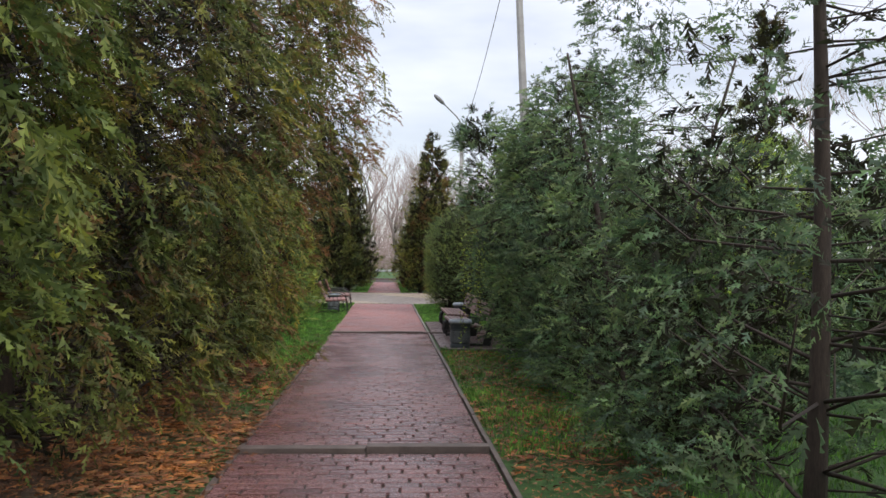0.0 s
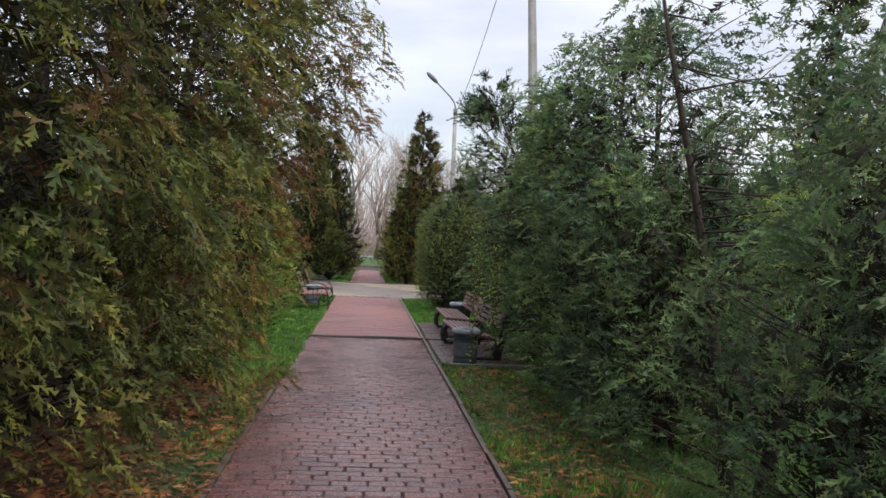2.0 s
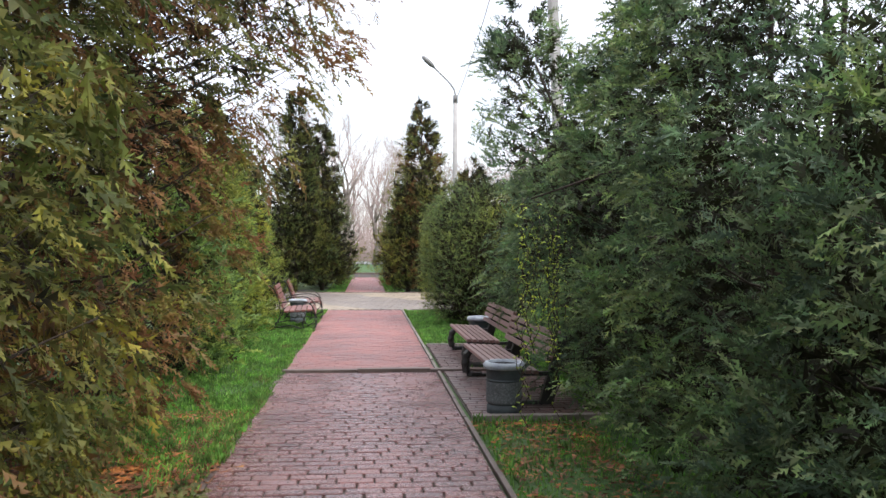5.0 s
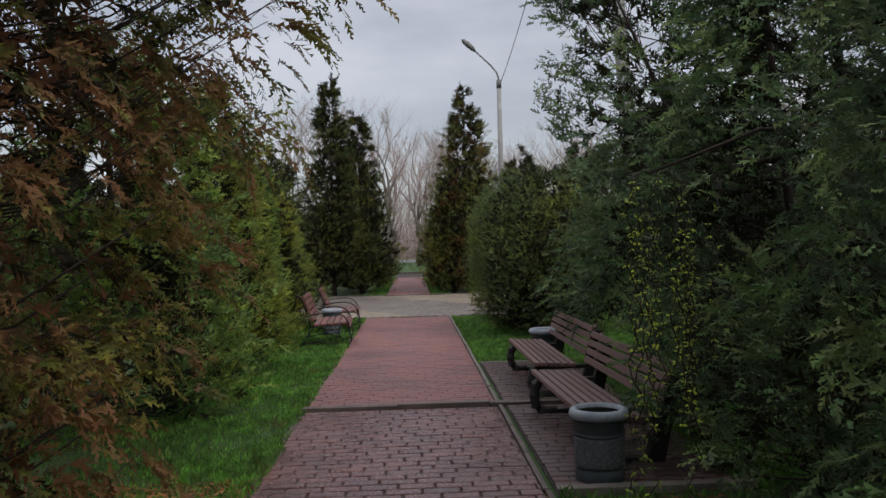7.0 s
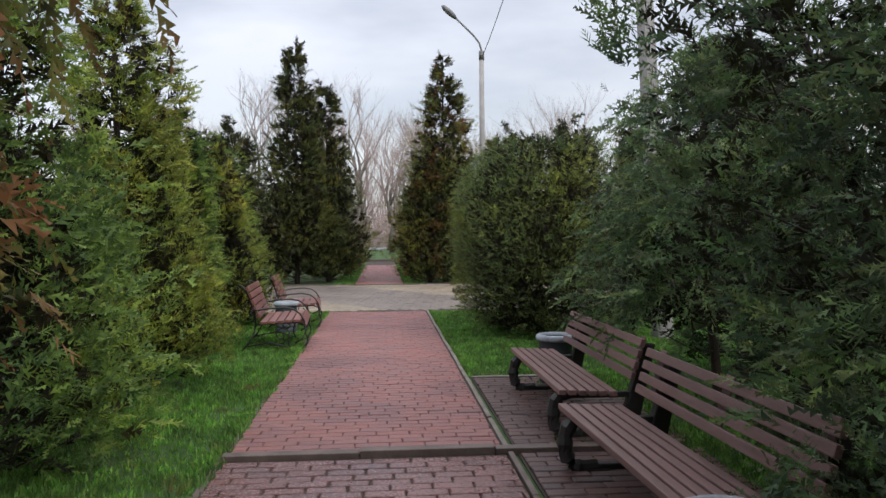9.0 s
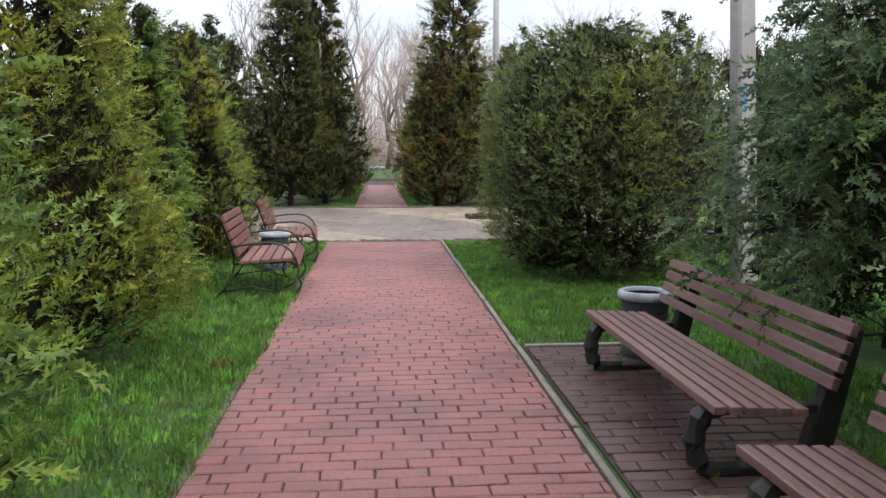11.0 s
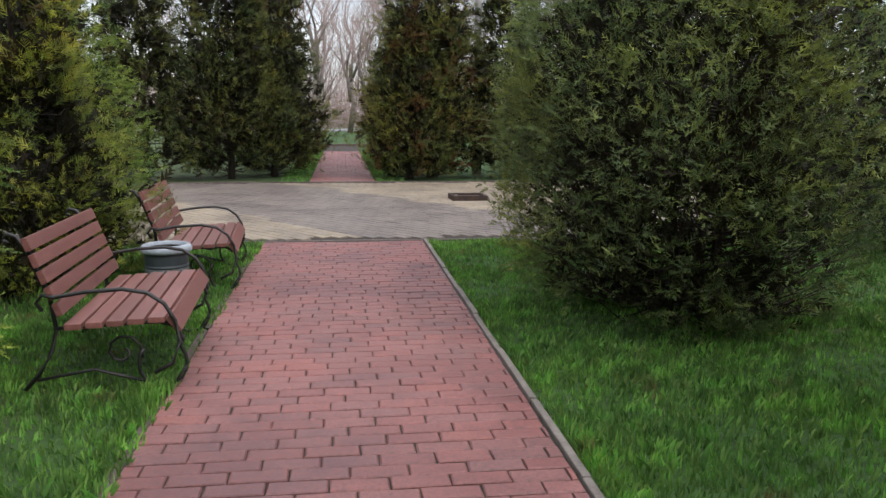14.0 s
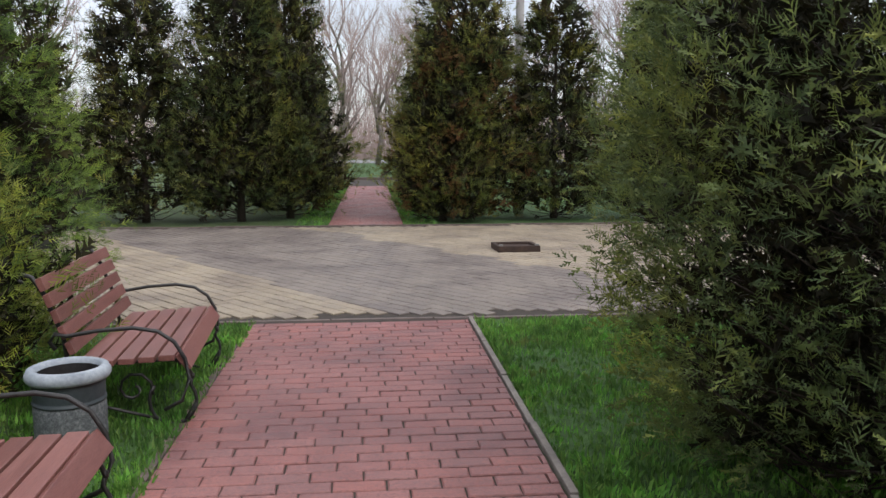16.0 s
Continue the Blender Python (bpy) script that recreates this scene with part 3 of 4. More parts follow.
conifer("thuja_tree", "broad pale green thuja with low spreading boughs over needle litter", -3.1, 0.5, 6.6, 2.0, vase, m_pale, 14, 480, 9000, 0.12, fan=0.48, fan_len=2.4, xmax=2.1, trunk_r=0.11, limb_share=0.6, up=-0.05, droop=0.4, spread=0.125, inner=0.42, nodes=3, fan_n=7, ragged=0.35)
conifer("thuja_tree", "green bushy thuja shaded among its neighbours on grass", -2.9, 13.4, 3.9, 1.25, column, m_fresh, 15, 285, 8000, 0.13, fan=0.3, nodes=3)
conifer("thuja_tree", "yellow-green columnar thuja standing on grass", -2.6, 16.3, 4.2, 0.85, column, m_lime, 16, 418, 11000, 0.10, up=0.3, spread=0.17, fan=0.35, fan_len=1.9, nodes=3)
conifer("thuja_tree", "fresh green columnar thuja behind an iron bench", -2.65, 18.9, 3.3, 0.55, column, m_fresh, 17, 304, 8000, 0.10, up=0.4, spread=0.17, fan=0.35, fan_len=1.8, nodes=3)
conifer("thuja_tree", "yellow-green thuja bush behind an iron bench", -2.8, 21.8, 3.1, 0.85, column, m_lime, 18, 285, 10100, 0.12, up=0.3)
conifer("thuja_tree", "olive-green thuja at the corner of the crossing", -3.35, 24.0, 3.7, 1.0, column, m_fresh, 19, 285, 8600, 0.13, up=0.2)

# east row: open blue-green junipers, several stems
JL = "open dark blue-green juniper with bare inner limbs"
conifer("juniper_tree", "tall thin juniper with a straight dark trunk", 2.35, 0.70, 5.6, 1.35, dome, m_bluegreen, 21, 190, 5000, 0.085, trunk_r=0.06, limb_share=0.6, up=0.0, droop=0.25, inner=0.2, xmin=-0.95, fan=0.5, nodes=3)
conifer("juniper_tree", "sparse juniper with two leaning bare stems and thin sprays", 2.62, 4.5, 4.3, 1.2, dome, m_bluegreen, 22, 130, 3000, 0.085, stems=2, trunk_r=0.05, limb_share=0.7, up=0.15, inner=0.1, spread=0.17, droop=0.2, xmin=-1.0, fan=0.5, nodes=3, splay=[(170, 0.32), (10, 0.55)])
conifer("juniper_tree", JL, 3.0, 7.9, 4.3, 1.35, dome, m_bluegreen, 23, 330, 9500, 0.10, stems=3, trunk_r=0.05, up=0.15, droop=0.12, inner=0.35, xmin=-1.25, fan=0.45, limb_share=0.6, spread=0.14, nodes=3, ragged=0.35)
conifer("juniper_tree", "dark juniper with a ragged plume above its broad skirt", 2.95, 10.3, 4.7, 1.25, skirt, m_bluegreen, 24, 260, 7600, 0.10, stems=2, trunk_r=0.05, up=0.2, droop=0.12, xmin=-1.2, lean=(-0.06, 0), fan=0.45, limb_share=0.6, spread=0.14, nodes=3, ragged=0.35)
conifer("juniper_tree", "juniper leaning over a bench with a ragged plume at its top", 3.2, 12.2, 4.5, 1.0, dome, m_bluegreen, 25, 240, 6500, 0.105, stems=1, trunk_r=0.05, up=0.3, lean=(-0.31, 0.0), xmin=-2.2, fan=0.4, limb_share=0.6, spread=0.14, nodes=3, ragged=0.35)
conifer("juniper_tree", "juniper with low boughs hanging over a bench back", 3.15, 14.6, 3.2, 1.05, dome, m_bluegreen, 30, 240, 6500, 0.105, stems=2, trunk_r=0.05, up=0.1, droop=0.25, low=0.26, fan=0.4, limb_share=0.6, spread=0.14, nodes=3, ragged=0.35)
conifer("juniper_bush", "low spreading juniper filling the gap between taller ones", 2.75, 6.2, 2.7, 1.0, dome, m_bluegreen, 36, 220, 6000, 0.10, stems=3, trunk_r=0.03, up=0.3, xmin=-1.0, fan=0.4, limb_share=0.6, spread=0.14, nodes=3, ragged=0.35)
conifer("juniper_bush", "low spreading juniper with light green tips", 2.7, 2.7, 2.5, 1.0, dome, m_bluegreen, 37, 240, 6000, 0.085, stems=3, trunk_r=0.03, up=0.2, xmin=-1.1, fan=0.45, limb_share=0.6, spread=0.14, nodes=3, ragged=0.35)
conifer("juniper_tree", "slim juniper behind the litter bin of the brick bay", 4.05, 16.3, 3.6, 0.8, dome, m_bluegreen, 26, 220, 5500, 0.11, trunk_r=0.05, up=0.3, fan=0.35, limb_share=0.6, spread=0.14, nodes=3, ragged=0.35)
conifer("juniper_tree", "broad dense dark green juniper bush resting on grass", 2.78, 20.4, 3.1, 1.5, egg, m_juniper, 27, 1000, 34000, 0.09, stems=3, trunk_r=0.05, up=0.35, ragged=0.06, low=0.0, inner=0.38, spread=0.12, lobe=0.3, xmin=-1.5, fan=0.15, fan_len=1.7, fan_n=5, nodes=3)

conifer("budding_shrub", "budding yellow-green shrub seen through the junipers", 5.6, 8.2, 3.4, 1.1, dome, m_willow, 28, 150, 3200, 0.10, stems=3, trunk_r=0.03, limb_share=0.8, up=0.5, inner=0.1)
conifer("spruce_tree", "dark pointed spruce rising behind the junipers", 7.0, 10.8, 6.4, 0.9, cone, m_dark, 29, 200, 4500, 0.18, nodes=3, up=0.1)

# the hedge beyond the crossing
far_dark = conifer("thuja_tree", "tall dark pointed thuja beyond the paved crossing", -2.75, 34.9, 8.1, 1.25, cone, m_dark, 31, 418, 9600, 0.22, group="hedge beyond the crossing", up=0.4, nodes=3)
conifer("thuja_tree", "dark thuja beyond the paved crossing", -1.75, 35.6, 6.9, 1.25, cone, m_dark, 32, 285, 6400, 0.22, group="hedge beyond the crossing", up=0.4, nodes=3)
far_low = conifer("thuja_tree", "dark full thuja beyond the paved crossing", -4.8, 34.9, 5.6, 1.25, column, m_dark, 33, 323, 4300, 0.25, group="hedge beyond the crossing", up=0.3, nodes=3)
conifer("thuja_tree", "tall rust-tipped thuja beyond the paved crossing", 2.25, 35.0, 7.6, 1.45, cone, m_olive, 34, 380, 9600, 0.22, group="hedge beyond the crossing", up=0.4, nodes=3)
conifer("thuja_tree", "low yellow-green thuja beside the far path", 1.7, 34.6, 3.9, 1.1, dome, m_olive, 35, 228, 6400, 0.18, group="hedge beyond the crossing", up=0.3, nodes=3)
for x, y, s, a in ((-7.2, 34.6, 1.05, 70), (-9.8, 35.0, 0.95, 200), (-12.6, 34.5, 1.1, 20), (4.3, 35.0, 0.95, 130), (6.6, 34.6, 1.0, 260), (9.2, 35.0, 1.05, 10), (12.0, 34.7, 0.95, 90), (-2.0, 38.5, 0.9, 45), (-2.1, 42.5, 0.85, 160), (2.1, 38.8, 0.9, 220), (2.2, 43.0, 0.85, 300)):
    copy_thing(far_low, pose(x, y, -0.03, 0, 0, a) @ Matrix.Scale(s, 4))

# second rows that close the views between the near trees
back_w = conifer("thuja_tree", "dark thuja in a second row behind the path", -6.4, 2.0, 5.0, 1.7, column, m_dark, 41, 247, 2600, 0.30, group="second row of conifers", nodes=3)
for i, (x, y, s) in enumerate(((-6.2, 7.0, 1.0), (-6.0, 12.0, 0.8), (-6.4, 15.4, 0.75), (-6.2, 19.0, 0.7), (-6.8, 22.5, 0.7), (-3.4, -3.2, 1.1), (4.0, -3.0, 0.9))):
    copy_thing(back_w, pose(x, y, -0.03, 0, 0, i * 77) @ Matrix.Scale(s, 4))
back_e = conifer("juniper_tree", "green juniper in a second row behind the path", 6.8, 4.0, 3.6, 1.8, dome, m_bluegreen, 42, 247, 2600, 0.28, group="second row of conifers", stems=2, nodes=3)
for i, (x, y, s) in enumerate(((7.2, 8.0, 0.9), (6.6, 12.0, 0.85), (7.0, 16.0, 0.85), (7.6, 22.5, 1.0), (6.2, 24.2, 0.9), (6.6, 0.0, 1.0), (10.0, 20.5, 1.0))):
    copy_thing(back_e, pose(x, y, -0.03, 0, 0, i * 63) @ Matrix.Scale(s, 4))


def bare_tree(label, x, y, h, seed, depth=6, group="bare trees"):
    """A leafless tree: forking limbs down to fine twigs."""
    rng = random.Random(seed)
    tree = tagged(new("bare_tree"), label, "tree", group)
    tree.matrix_world = pose(x, y, -0.03)
    thick, thin = [], []

    def grow(p, d, length, rad, level):
        q = p + d * length * 0.5 + Vector((rng.gauss(0, 1), rng.gauss(0, 1), 0)) * length * 0.05
        e = p + d * length
        (thick if level < 3 else thin).append(([p, q, e], [rad, rad * 0.85, rad * 0.66]))
        if level >= depth:
            return
        for k in range(5 if level == 0 else 3 if level < depth - 1 else 2):
            a = rng.uniform(0, 2 * math.pi)
            open_ = rng.uniform(0.25, 0.75)
            side = Vector((math.cos(a), math.sin(a), 0))
            nd = (d * math.cos(open_) + side * math.sin(open_) + Vector((0, 0, 0.22))).normalized()
            start = p.lerp(e, rng.uniform(0.55, 1.0)) if k else e
            grow(start, nd, length * rng.uniform(0.60, 0.82), rad * rng.uniform(0.42, 0.58), level + 1)

    grow(Vector((0, 0, 0)), Vector((rng.gauss(0, 0.05), rng.gauss(0, 0.05), 1)).normalized(), h * 0.30, h * 0.016, 0)
    part("trunk", tubes("trunk", thick, m_greybark, 6), m_greybark, tree)
    tagged(part("twig_mass", tubes("twig_mass", [((a, c), (ra, rc)) for (a, b, c), (ra, rb, rc) in thin], m_twigs, 3, False), m_twigs, tree), kind="stuff")
    return tree


bare_a = bare_tree("tall leafless poplar-like tree beyond the far lawn", -1.6, 70.0, 16.0, 3)
bare_b = bare_tree("leafless tree with spreading pinkish-grey twigs", 1.8, 60.0, 11.0, 5)
for i, (x, y, s) in enumerate(((-5.5, 78, 1.1), (4.5, 82, 0.95), (-10, 72, 1.0), (9, 75, 0.9), (0.8, 90, 1.05), (-3.4, 92, 1.15), (6.5, 92, 1.1), (-15, 80, 1.0), (15, 70, 0.8), (13, 88, 1.0), (20, 60, 0.7), (-20, 70, 0.9))):
    copy_thing(bare_a if i % 2 == 0 else bare_b, pose(x, y, -0.03, 0, 0, i * 51) @ Matrix.Scale(s * (1.0 if i % 2 == 0 else 1.3), 4))
for i, (x, y, s) in enumerate(((-1.0, 47.0, 0.55), (1.05, 47.8, 0.6), (8.5, 40.0, 0.8), (12.0, 28.0, 0.75), (11.0, 14.0, 0.7), (13.5, 7.0, 0.8), (-10.0, 40.0, 0.8))):
    copy_thing(bare_b, pose(x, y, -0.03, 0, 0, 20 + i * 97) @ Matrix.Scale(s, 4))


# brushwood beyond the road: countless bare stems, far off
wrng = np.random.default_rng(90)
wn = 9000
wp = np.stack([-60 + 120 * wrng.random(wn), 114 + 22 * wrng.random(wn), np.zeros(wn)], 1)
wh = 4.0 + 9.0 * wrng.random(wn) ** 1.6
wl = wrng.standard_normal((wn, 2)) * 0.28
wv = np.zeros((wn, 3, 3))
wv[:, 0], wv[:, 1], wv[:, 2] = wp, wp, wp
wv[:, 1, 0] += 0.05 + 0.05 * wrng.random(wn)
wv[:, 2, :2] += wl * wh[:, None]
wv[:, 2, 2] += wh
tagged(new("brushwood", tri_mesh("brushwood", wv.reshape(-1, 3), np.arange(wn * 3).reshape(-1, 3), m_twigs)), "dense pinkish-grey bare brushwood beyond the road", "brushwood", kind="stuff")


# corkscrew willow twigs with young leaves, hanging over a bench
def willow():
    rng = random.Random(8)
    tree = tagged(new("willow_tree"), "corkscrew willow with hanging twisted yellow-green twigs", "tree")
    tree.matrix_world = pose(3.6, 10.0, -0.03)
    limbs = [([(0, 0, -0.05), (-0.15, 0.02, 0.9), (-0.35, -0.1, 1.8), (-0.9, -0.3, 2.25), (-1.6, -0.55, 2.1)], [0.06, 0.05, 0.038, 0.022, 0.012]),
             ([(-0.35, -0.1, 1.8), (-0.3, 0.3, 2.5), (-0.7, 0.4, 3.1)], [0.03, 0.02, 0.01]),
             ([(-0.9, -0.2, 2.35), (-1.5, -0.5, 2.3), (-2.2, -0.75, 2.05)], [0.018, 0.012, 0.007]),
             ([(-0.2, 0, 1.2), (0.6, 0.4, 2.3), (1.3, 0.5, 3.0)], [0.04, 0.025, 0.012])]
    part("trunk", tubes("trunk", limbs, m_bark, 7), m_bark, tree)
    strands, verts, tris = [], [], []
    for i in range(22):
        px, py, pz = rng.uniform(-2.35, -1.85), rng.uniform(-1.0, -0.5), rng.uniform(1.75, 2.1)
        if i > 17:
            px, pz = rng.uniform(-0.8, 1.4), rng.uniform(2.4, 3.1)
        pts = [Vector((px, py, pz))]
        n = rng.randint(10, 24)
        ph = rng.uniform(0, 6)
        for k in range(n):
            pts.append(pts[-1] + Vector((0.045 * math.sin(k * 1.5 + ph), 0.045 * math.cos(k * 1.3 + ph), -rng.uniform(0.05, 0.095))))
            for _ in range(4):
                d = Vector((rng.gauss(0, 1), rng.gauss(0, 1), rng.gauss(-0.4, 0.6))).normalized() * rng.uniform(0.018, 0.036)
                s = d.orthogonal().normalized() * 0.006
                o = len(verts)
                p = pts[-1]
                verts += [p, p + d * 0.5 + s, p + d, p + d * 0.5 - s]
                tris += [(o, o + 1, o + 2), (o, o + 2, o + 3)]
        strands.append((pts, [0.004] * len(pts)))
    tagged(part("twig_mass", tubes("twig_mass", strands, m_bark, 3), m_bark, tree), kind="stuff")
    tagged(part("leaf_mass", tri_mesh("leaf_mass", np.array([tuple(v) for v in verts]), np.array(tris), m_willow), m_willow, tree, "young yellow-green leaves"), kind="stuff")


willow()


# ---- benches on the east side ----
def slat_bench():
    """Slatted seat and back on two cast legs with a curled front foot; local x to the front, y along."""
    bench = tagged(new("park_bench"), "brown painted slatted bench on black cast legs beside the path", "bench", "benches in the brick bay")
    n = 6
    for i in range(n):
        x = 0.235 - i * 0.078
        b = boxed(x - 0.028, x + 0.028, -1.14, 1.14, 0.372 - 0.004 * i, 0.412 - 0.004 * i, bevel=0.006)
        part("seat_slat", b, m_slat, bench)
    t = math.tan(radians(17))
    for i in range(4):
        z = 0.50 + i * 0.083
        x = -0.305 - (z - 0.5) * t
        b = boxed(-0.018, 0.018, -1.14, 1.14, -0.030, 0.030, bevel=0.006)
        bmesh.ops.transform(b, matrix=pose(x, 0, z, 0, -17, 0), verts=b.verts)
        part("back_slat", b, m_slat, bench)
    for y in (-0.98, 0.0, 0.98):
        b = boxed(-0.03, -0.019, y - 0.05, y + 0.05, -0.16, 0.17, bevel=0.003)
        bmesh.ops.transform(b, matrix=pose(-0.33 - 0.12 * t, 0, 0.625, 0, -17, 0), verts=b.verts)
        part("back_batten", b, m_slat, bench)
    for y in (-0.94, 0.94):
        # curled front leg, base bar, seat bearer and raked back post, each with real section
        c = [(0.17 + 0.10 * math.cos(a), y, 0.185 + 0.16 * math.sin(a)) for a in [radians(100 - k * 20) for k in range(0, 11)]]
        c = [(0.02, y, 0.35), (0.10, y, 0.352)] + c + [(0.05, y, 0.035)]
        rad = [0.036] * 2 + [0.046 + 0.010 * (k % 2) for k in range(11)] + [0.04]
        part("front_leg", tubes("front_leg", [(c, rad)], m_black, 8, False), m_black, bench, "black ribbed curled foot")
        part("base_bar", boxed(-0.24, 0.12, y - 0.035, y + 0.035, -0.005, 0.05, bevel=0.01), m_black, bench)
        part("seat_bearer", boxed(-0.33, 0.22, y - 0.03, y + 0.03, 0.31, 0.352, bevel=0.008), m_black, bench)
        b = boxed(-0.068, 0.068, y - 0.045, y + 0.045, 0.0, 0.72, bevel=0.015)
        for v in b.verts:
            v.co.x = v.co.x * (1.15 - 0.55 * v.co.z / 0.8) - 0.30 - 0.26 * v.co.z
        part("back_post", b, m_black, bench)
    return bench


bench_e = slat_bench()
bench_e.matrix_world = pose(1.70, 14.78, -0.014, 0, 0, 180)
copy_thing(bench_e, pose(1.62, 12.05, -0.014, 0, 0, 181.5))


# ---- benches on the west side ----
def iron_bench():
    """Planked seat and back between two scrolled iron sides; local x to the front, y along."""
    bench = tagged(new("iron_bench"), "red-brown plank bench with scrolled black iron arms on grass", "bench", "iron benches on the grass")
    half = 0.72
    for i in range(5):
        x = 0.12 - i * 0.112
        part("seat_plank", boxed(x - 0.045, x + 0.045, -half, half, 0.405 - 0.006 * i, 0.44 - 0.006 * i, bevel=0.005), m_slat_red, bench)
    b = boxed(-0.0175, 0.0175, -half, half, -0.055, 0.055, bevel=0.005)
    bmesh.ops.transform(b, matrix=pose(0.215, 0, 0.395, 0, -35, 0), verts=b.verts)
    part("front_plank", b, m_slat_red, bench)
    t = math.tan(radians(20))
    for i in range(5):
        z = 0.50 + i * 0.092
        b = boxed(-0.0175, 0.0175, -half, half, -0.038, 0.038, bevel=0.005)
        bmesh.ops.transform(b, matrix=pose(-0.40 - (z - 0.5) * t, 0, z, 0, -20, 0), verts=b.verts)
        part("back_plank", b, m_slat_red, bench)
    for y in (-half + 0.10, half - 0.10):
        frame_run = [(-0.66, y, -0.02), (-0.55, y, 0.10), (-0.47, y, 0.24), (-0.44, y, 0.36), (-0.46, y, 0.55), (-0.55, y, 0.80), (-0.61, y, 0.90), (-0.66, y, 0.915), (-0.68, y, 0.885), (-0.66, y, 0.865)]
        seat_run = [(-0.44, y, 0.37), (-0.1, y, 0.385), (0.14, y, 0.39), (0.22, y, 0.35), (0.25, y, 0.27)]
        part("back_leg", tubes("back_leg", [(frame_run, 0.013)], m_black, 7), m_black, bench)
        part("seat_rail", tubes("seat_rail", [(seat_run, 0.012)], m_black, 7), m_black, bench)
        leg = [(0.25 - 0.02 * 0, y, 0.30)] + [(0.13 + 0.135 * math.cos(radians(a)), y, 0.14 + 0.145 * math.sin(radians(a))) for a in range(40, -240, -20)]
        spiral = [(-0.09 + (0.115 - 0.0085 * k) * math.cos(radians(-20 + 40 * k)), y, 0.22 + (0.115 - 0.0085 * k) * math.sin(radians(-20 + 40 * k))) for k in range(12)]
        foot = [(0.26, y, 0.12), (0.20, y, 0.03), (0.30, y, -0.02)]
        part("front_scroll", tubes("front_scroll", [(leg, 0.011), (spiral, 0.009), (foot, 0.011)], m_black, 7), m_black, bench)
        part("stretcher", tubes("stretcher", [([(-0.56, y, 0.07), (-0.25, y, 0.12), (0.05, y, 0.03)], 0.010)], m_black, 6), m_black, bench)
    for y in (-half - 0.012, half + 0.012):
        arm = [(-0.47, y, 0.50), (-0.50, y, 0.545), (-0.47, y, 0.59), (-0.41, y, 0.575), (-0.25, y, 0.60), (-0.05, y, 0.61), (0.08, y, 0.585), (0.17, y, 0.52), (0.225, y, 0.42), (0.245, y, 0.30), (0.20, y, 0.17), (0.10, y, 0.12)]
        part("armrest", tubes("armrest", [(arm, 0.012)], m_black, 7), m_black, bench, "bent black iron armrest")
    return bench


bench_w = iron_bench()
bench_w.matrix_world = pose(-1.22, 19.58, -0.02, 0, 0, 3)
copy_thing(bench_w, pose(-1.25, 22.25, -0.02, 0, 0, 4))


# ---- concrete litter bins ----
def litter_bin():
    b = tagged(new("litter_bin"), "round grey concrete litter bin with a pale rim", "litter bin", "litter bins")
    part("body", lathe("body", [(0.02, 0.0), (0.165, 0.0), (0.172, 0.02), (0.172, 0.09), (0.160, 0.10), (0.160, 0.11), (0.172, 0.12)], m_bin), m_bin, b)
    part("pebble_band", lathe("pebble_band", [(0.172, 0.12), (0.176, 0.13)] + [(0.177, 0.13 + 0.02 * i) for i in range(1, 10)] + [(0.172, 0.33)], m_gravel, 64, 0.0022), m_gravel, b, "rough pebble-dashed band")
    collar = part("collar", lathe("collar", [(0.172, 0.33), (0.180, 0.335), (0.180, 0.345), (0.172, 0.35), (0.175, 0.36), (0.178, 0.45)], m_bin), m_bin, b)
    part("rim", lathe("rim", [(0.178, 0.45), (0.198, 0.452), (0.208, 0.468), (0.208, 0.488), (0.196, 0.512), (0.175, 0.52), (0.158, 0.512), (0.150, 0.49)], m_rim), m_rim, collar, "pale worn rounded rim")
    part("inner_wall", lathe("inner_wall", [(0.150, 0.49), (0.147, 0.30), (0.145, 0.06), (0.02, 0.055)], m_black), m_black, b)
    return b


bin_a = litter_bin()
bin_a.matrix_world = pose(1.44, 10.72, -0.016)
copy_thing(bin_a, pose(1.95, 16.12, -0.016, 0, 0, 80))
copy_thing(bin_a, pose(-1.47, 21.12, -0.03, 0, 0, 150))


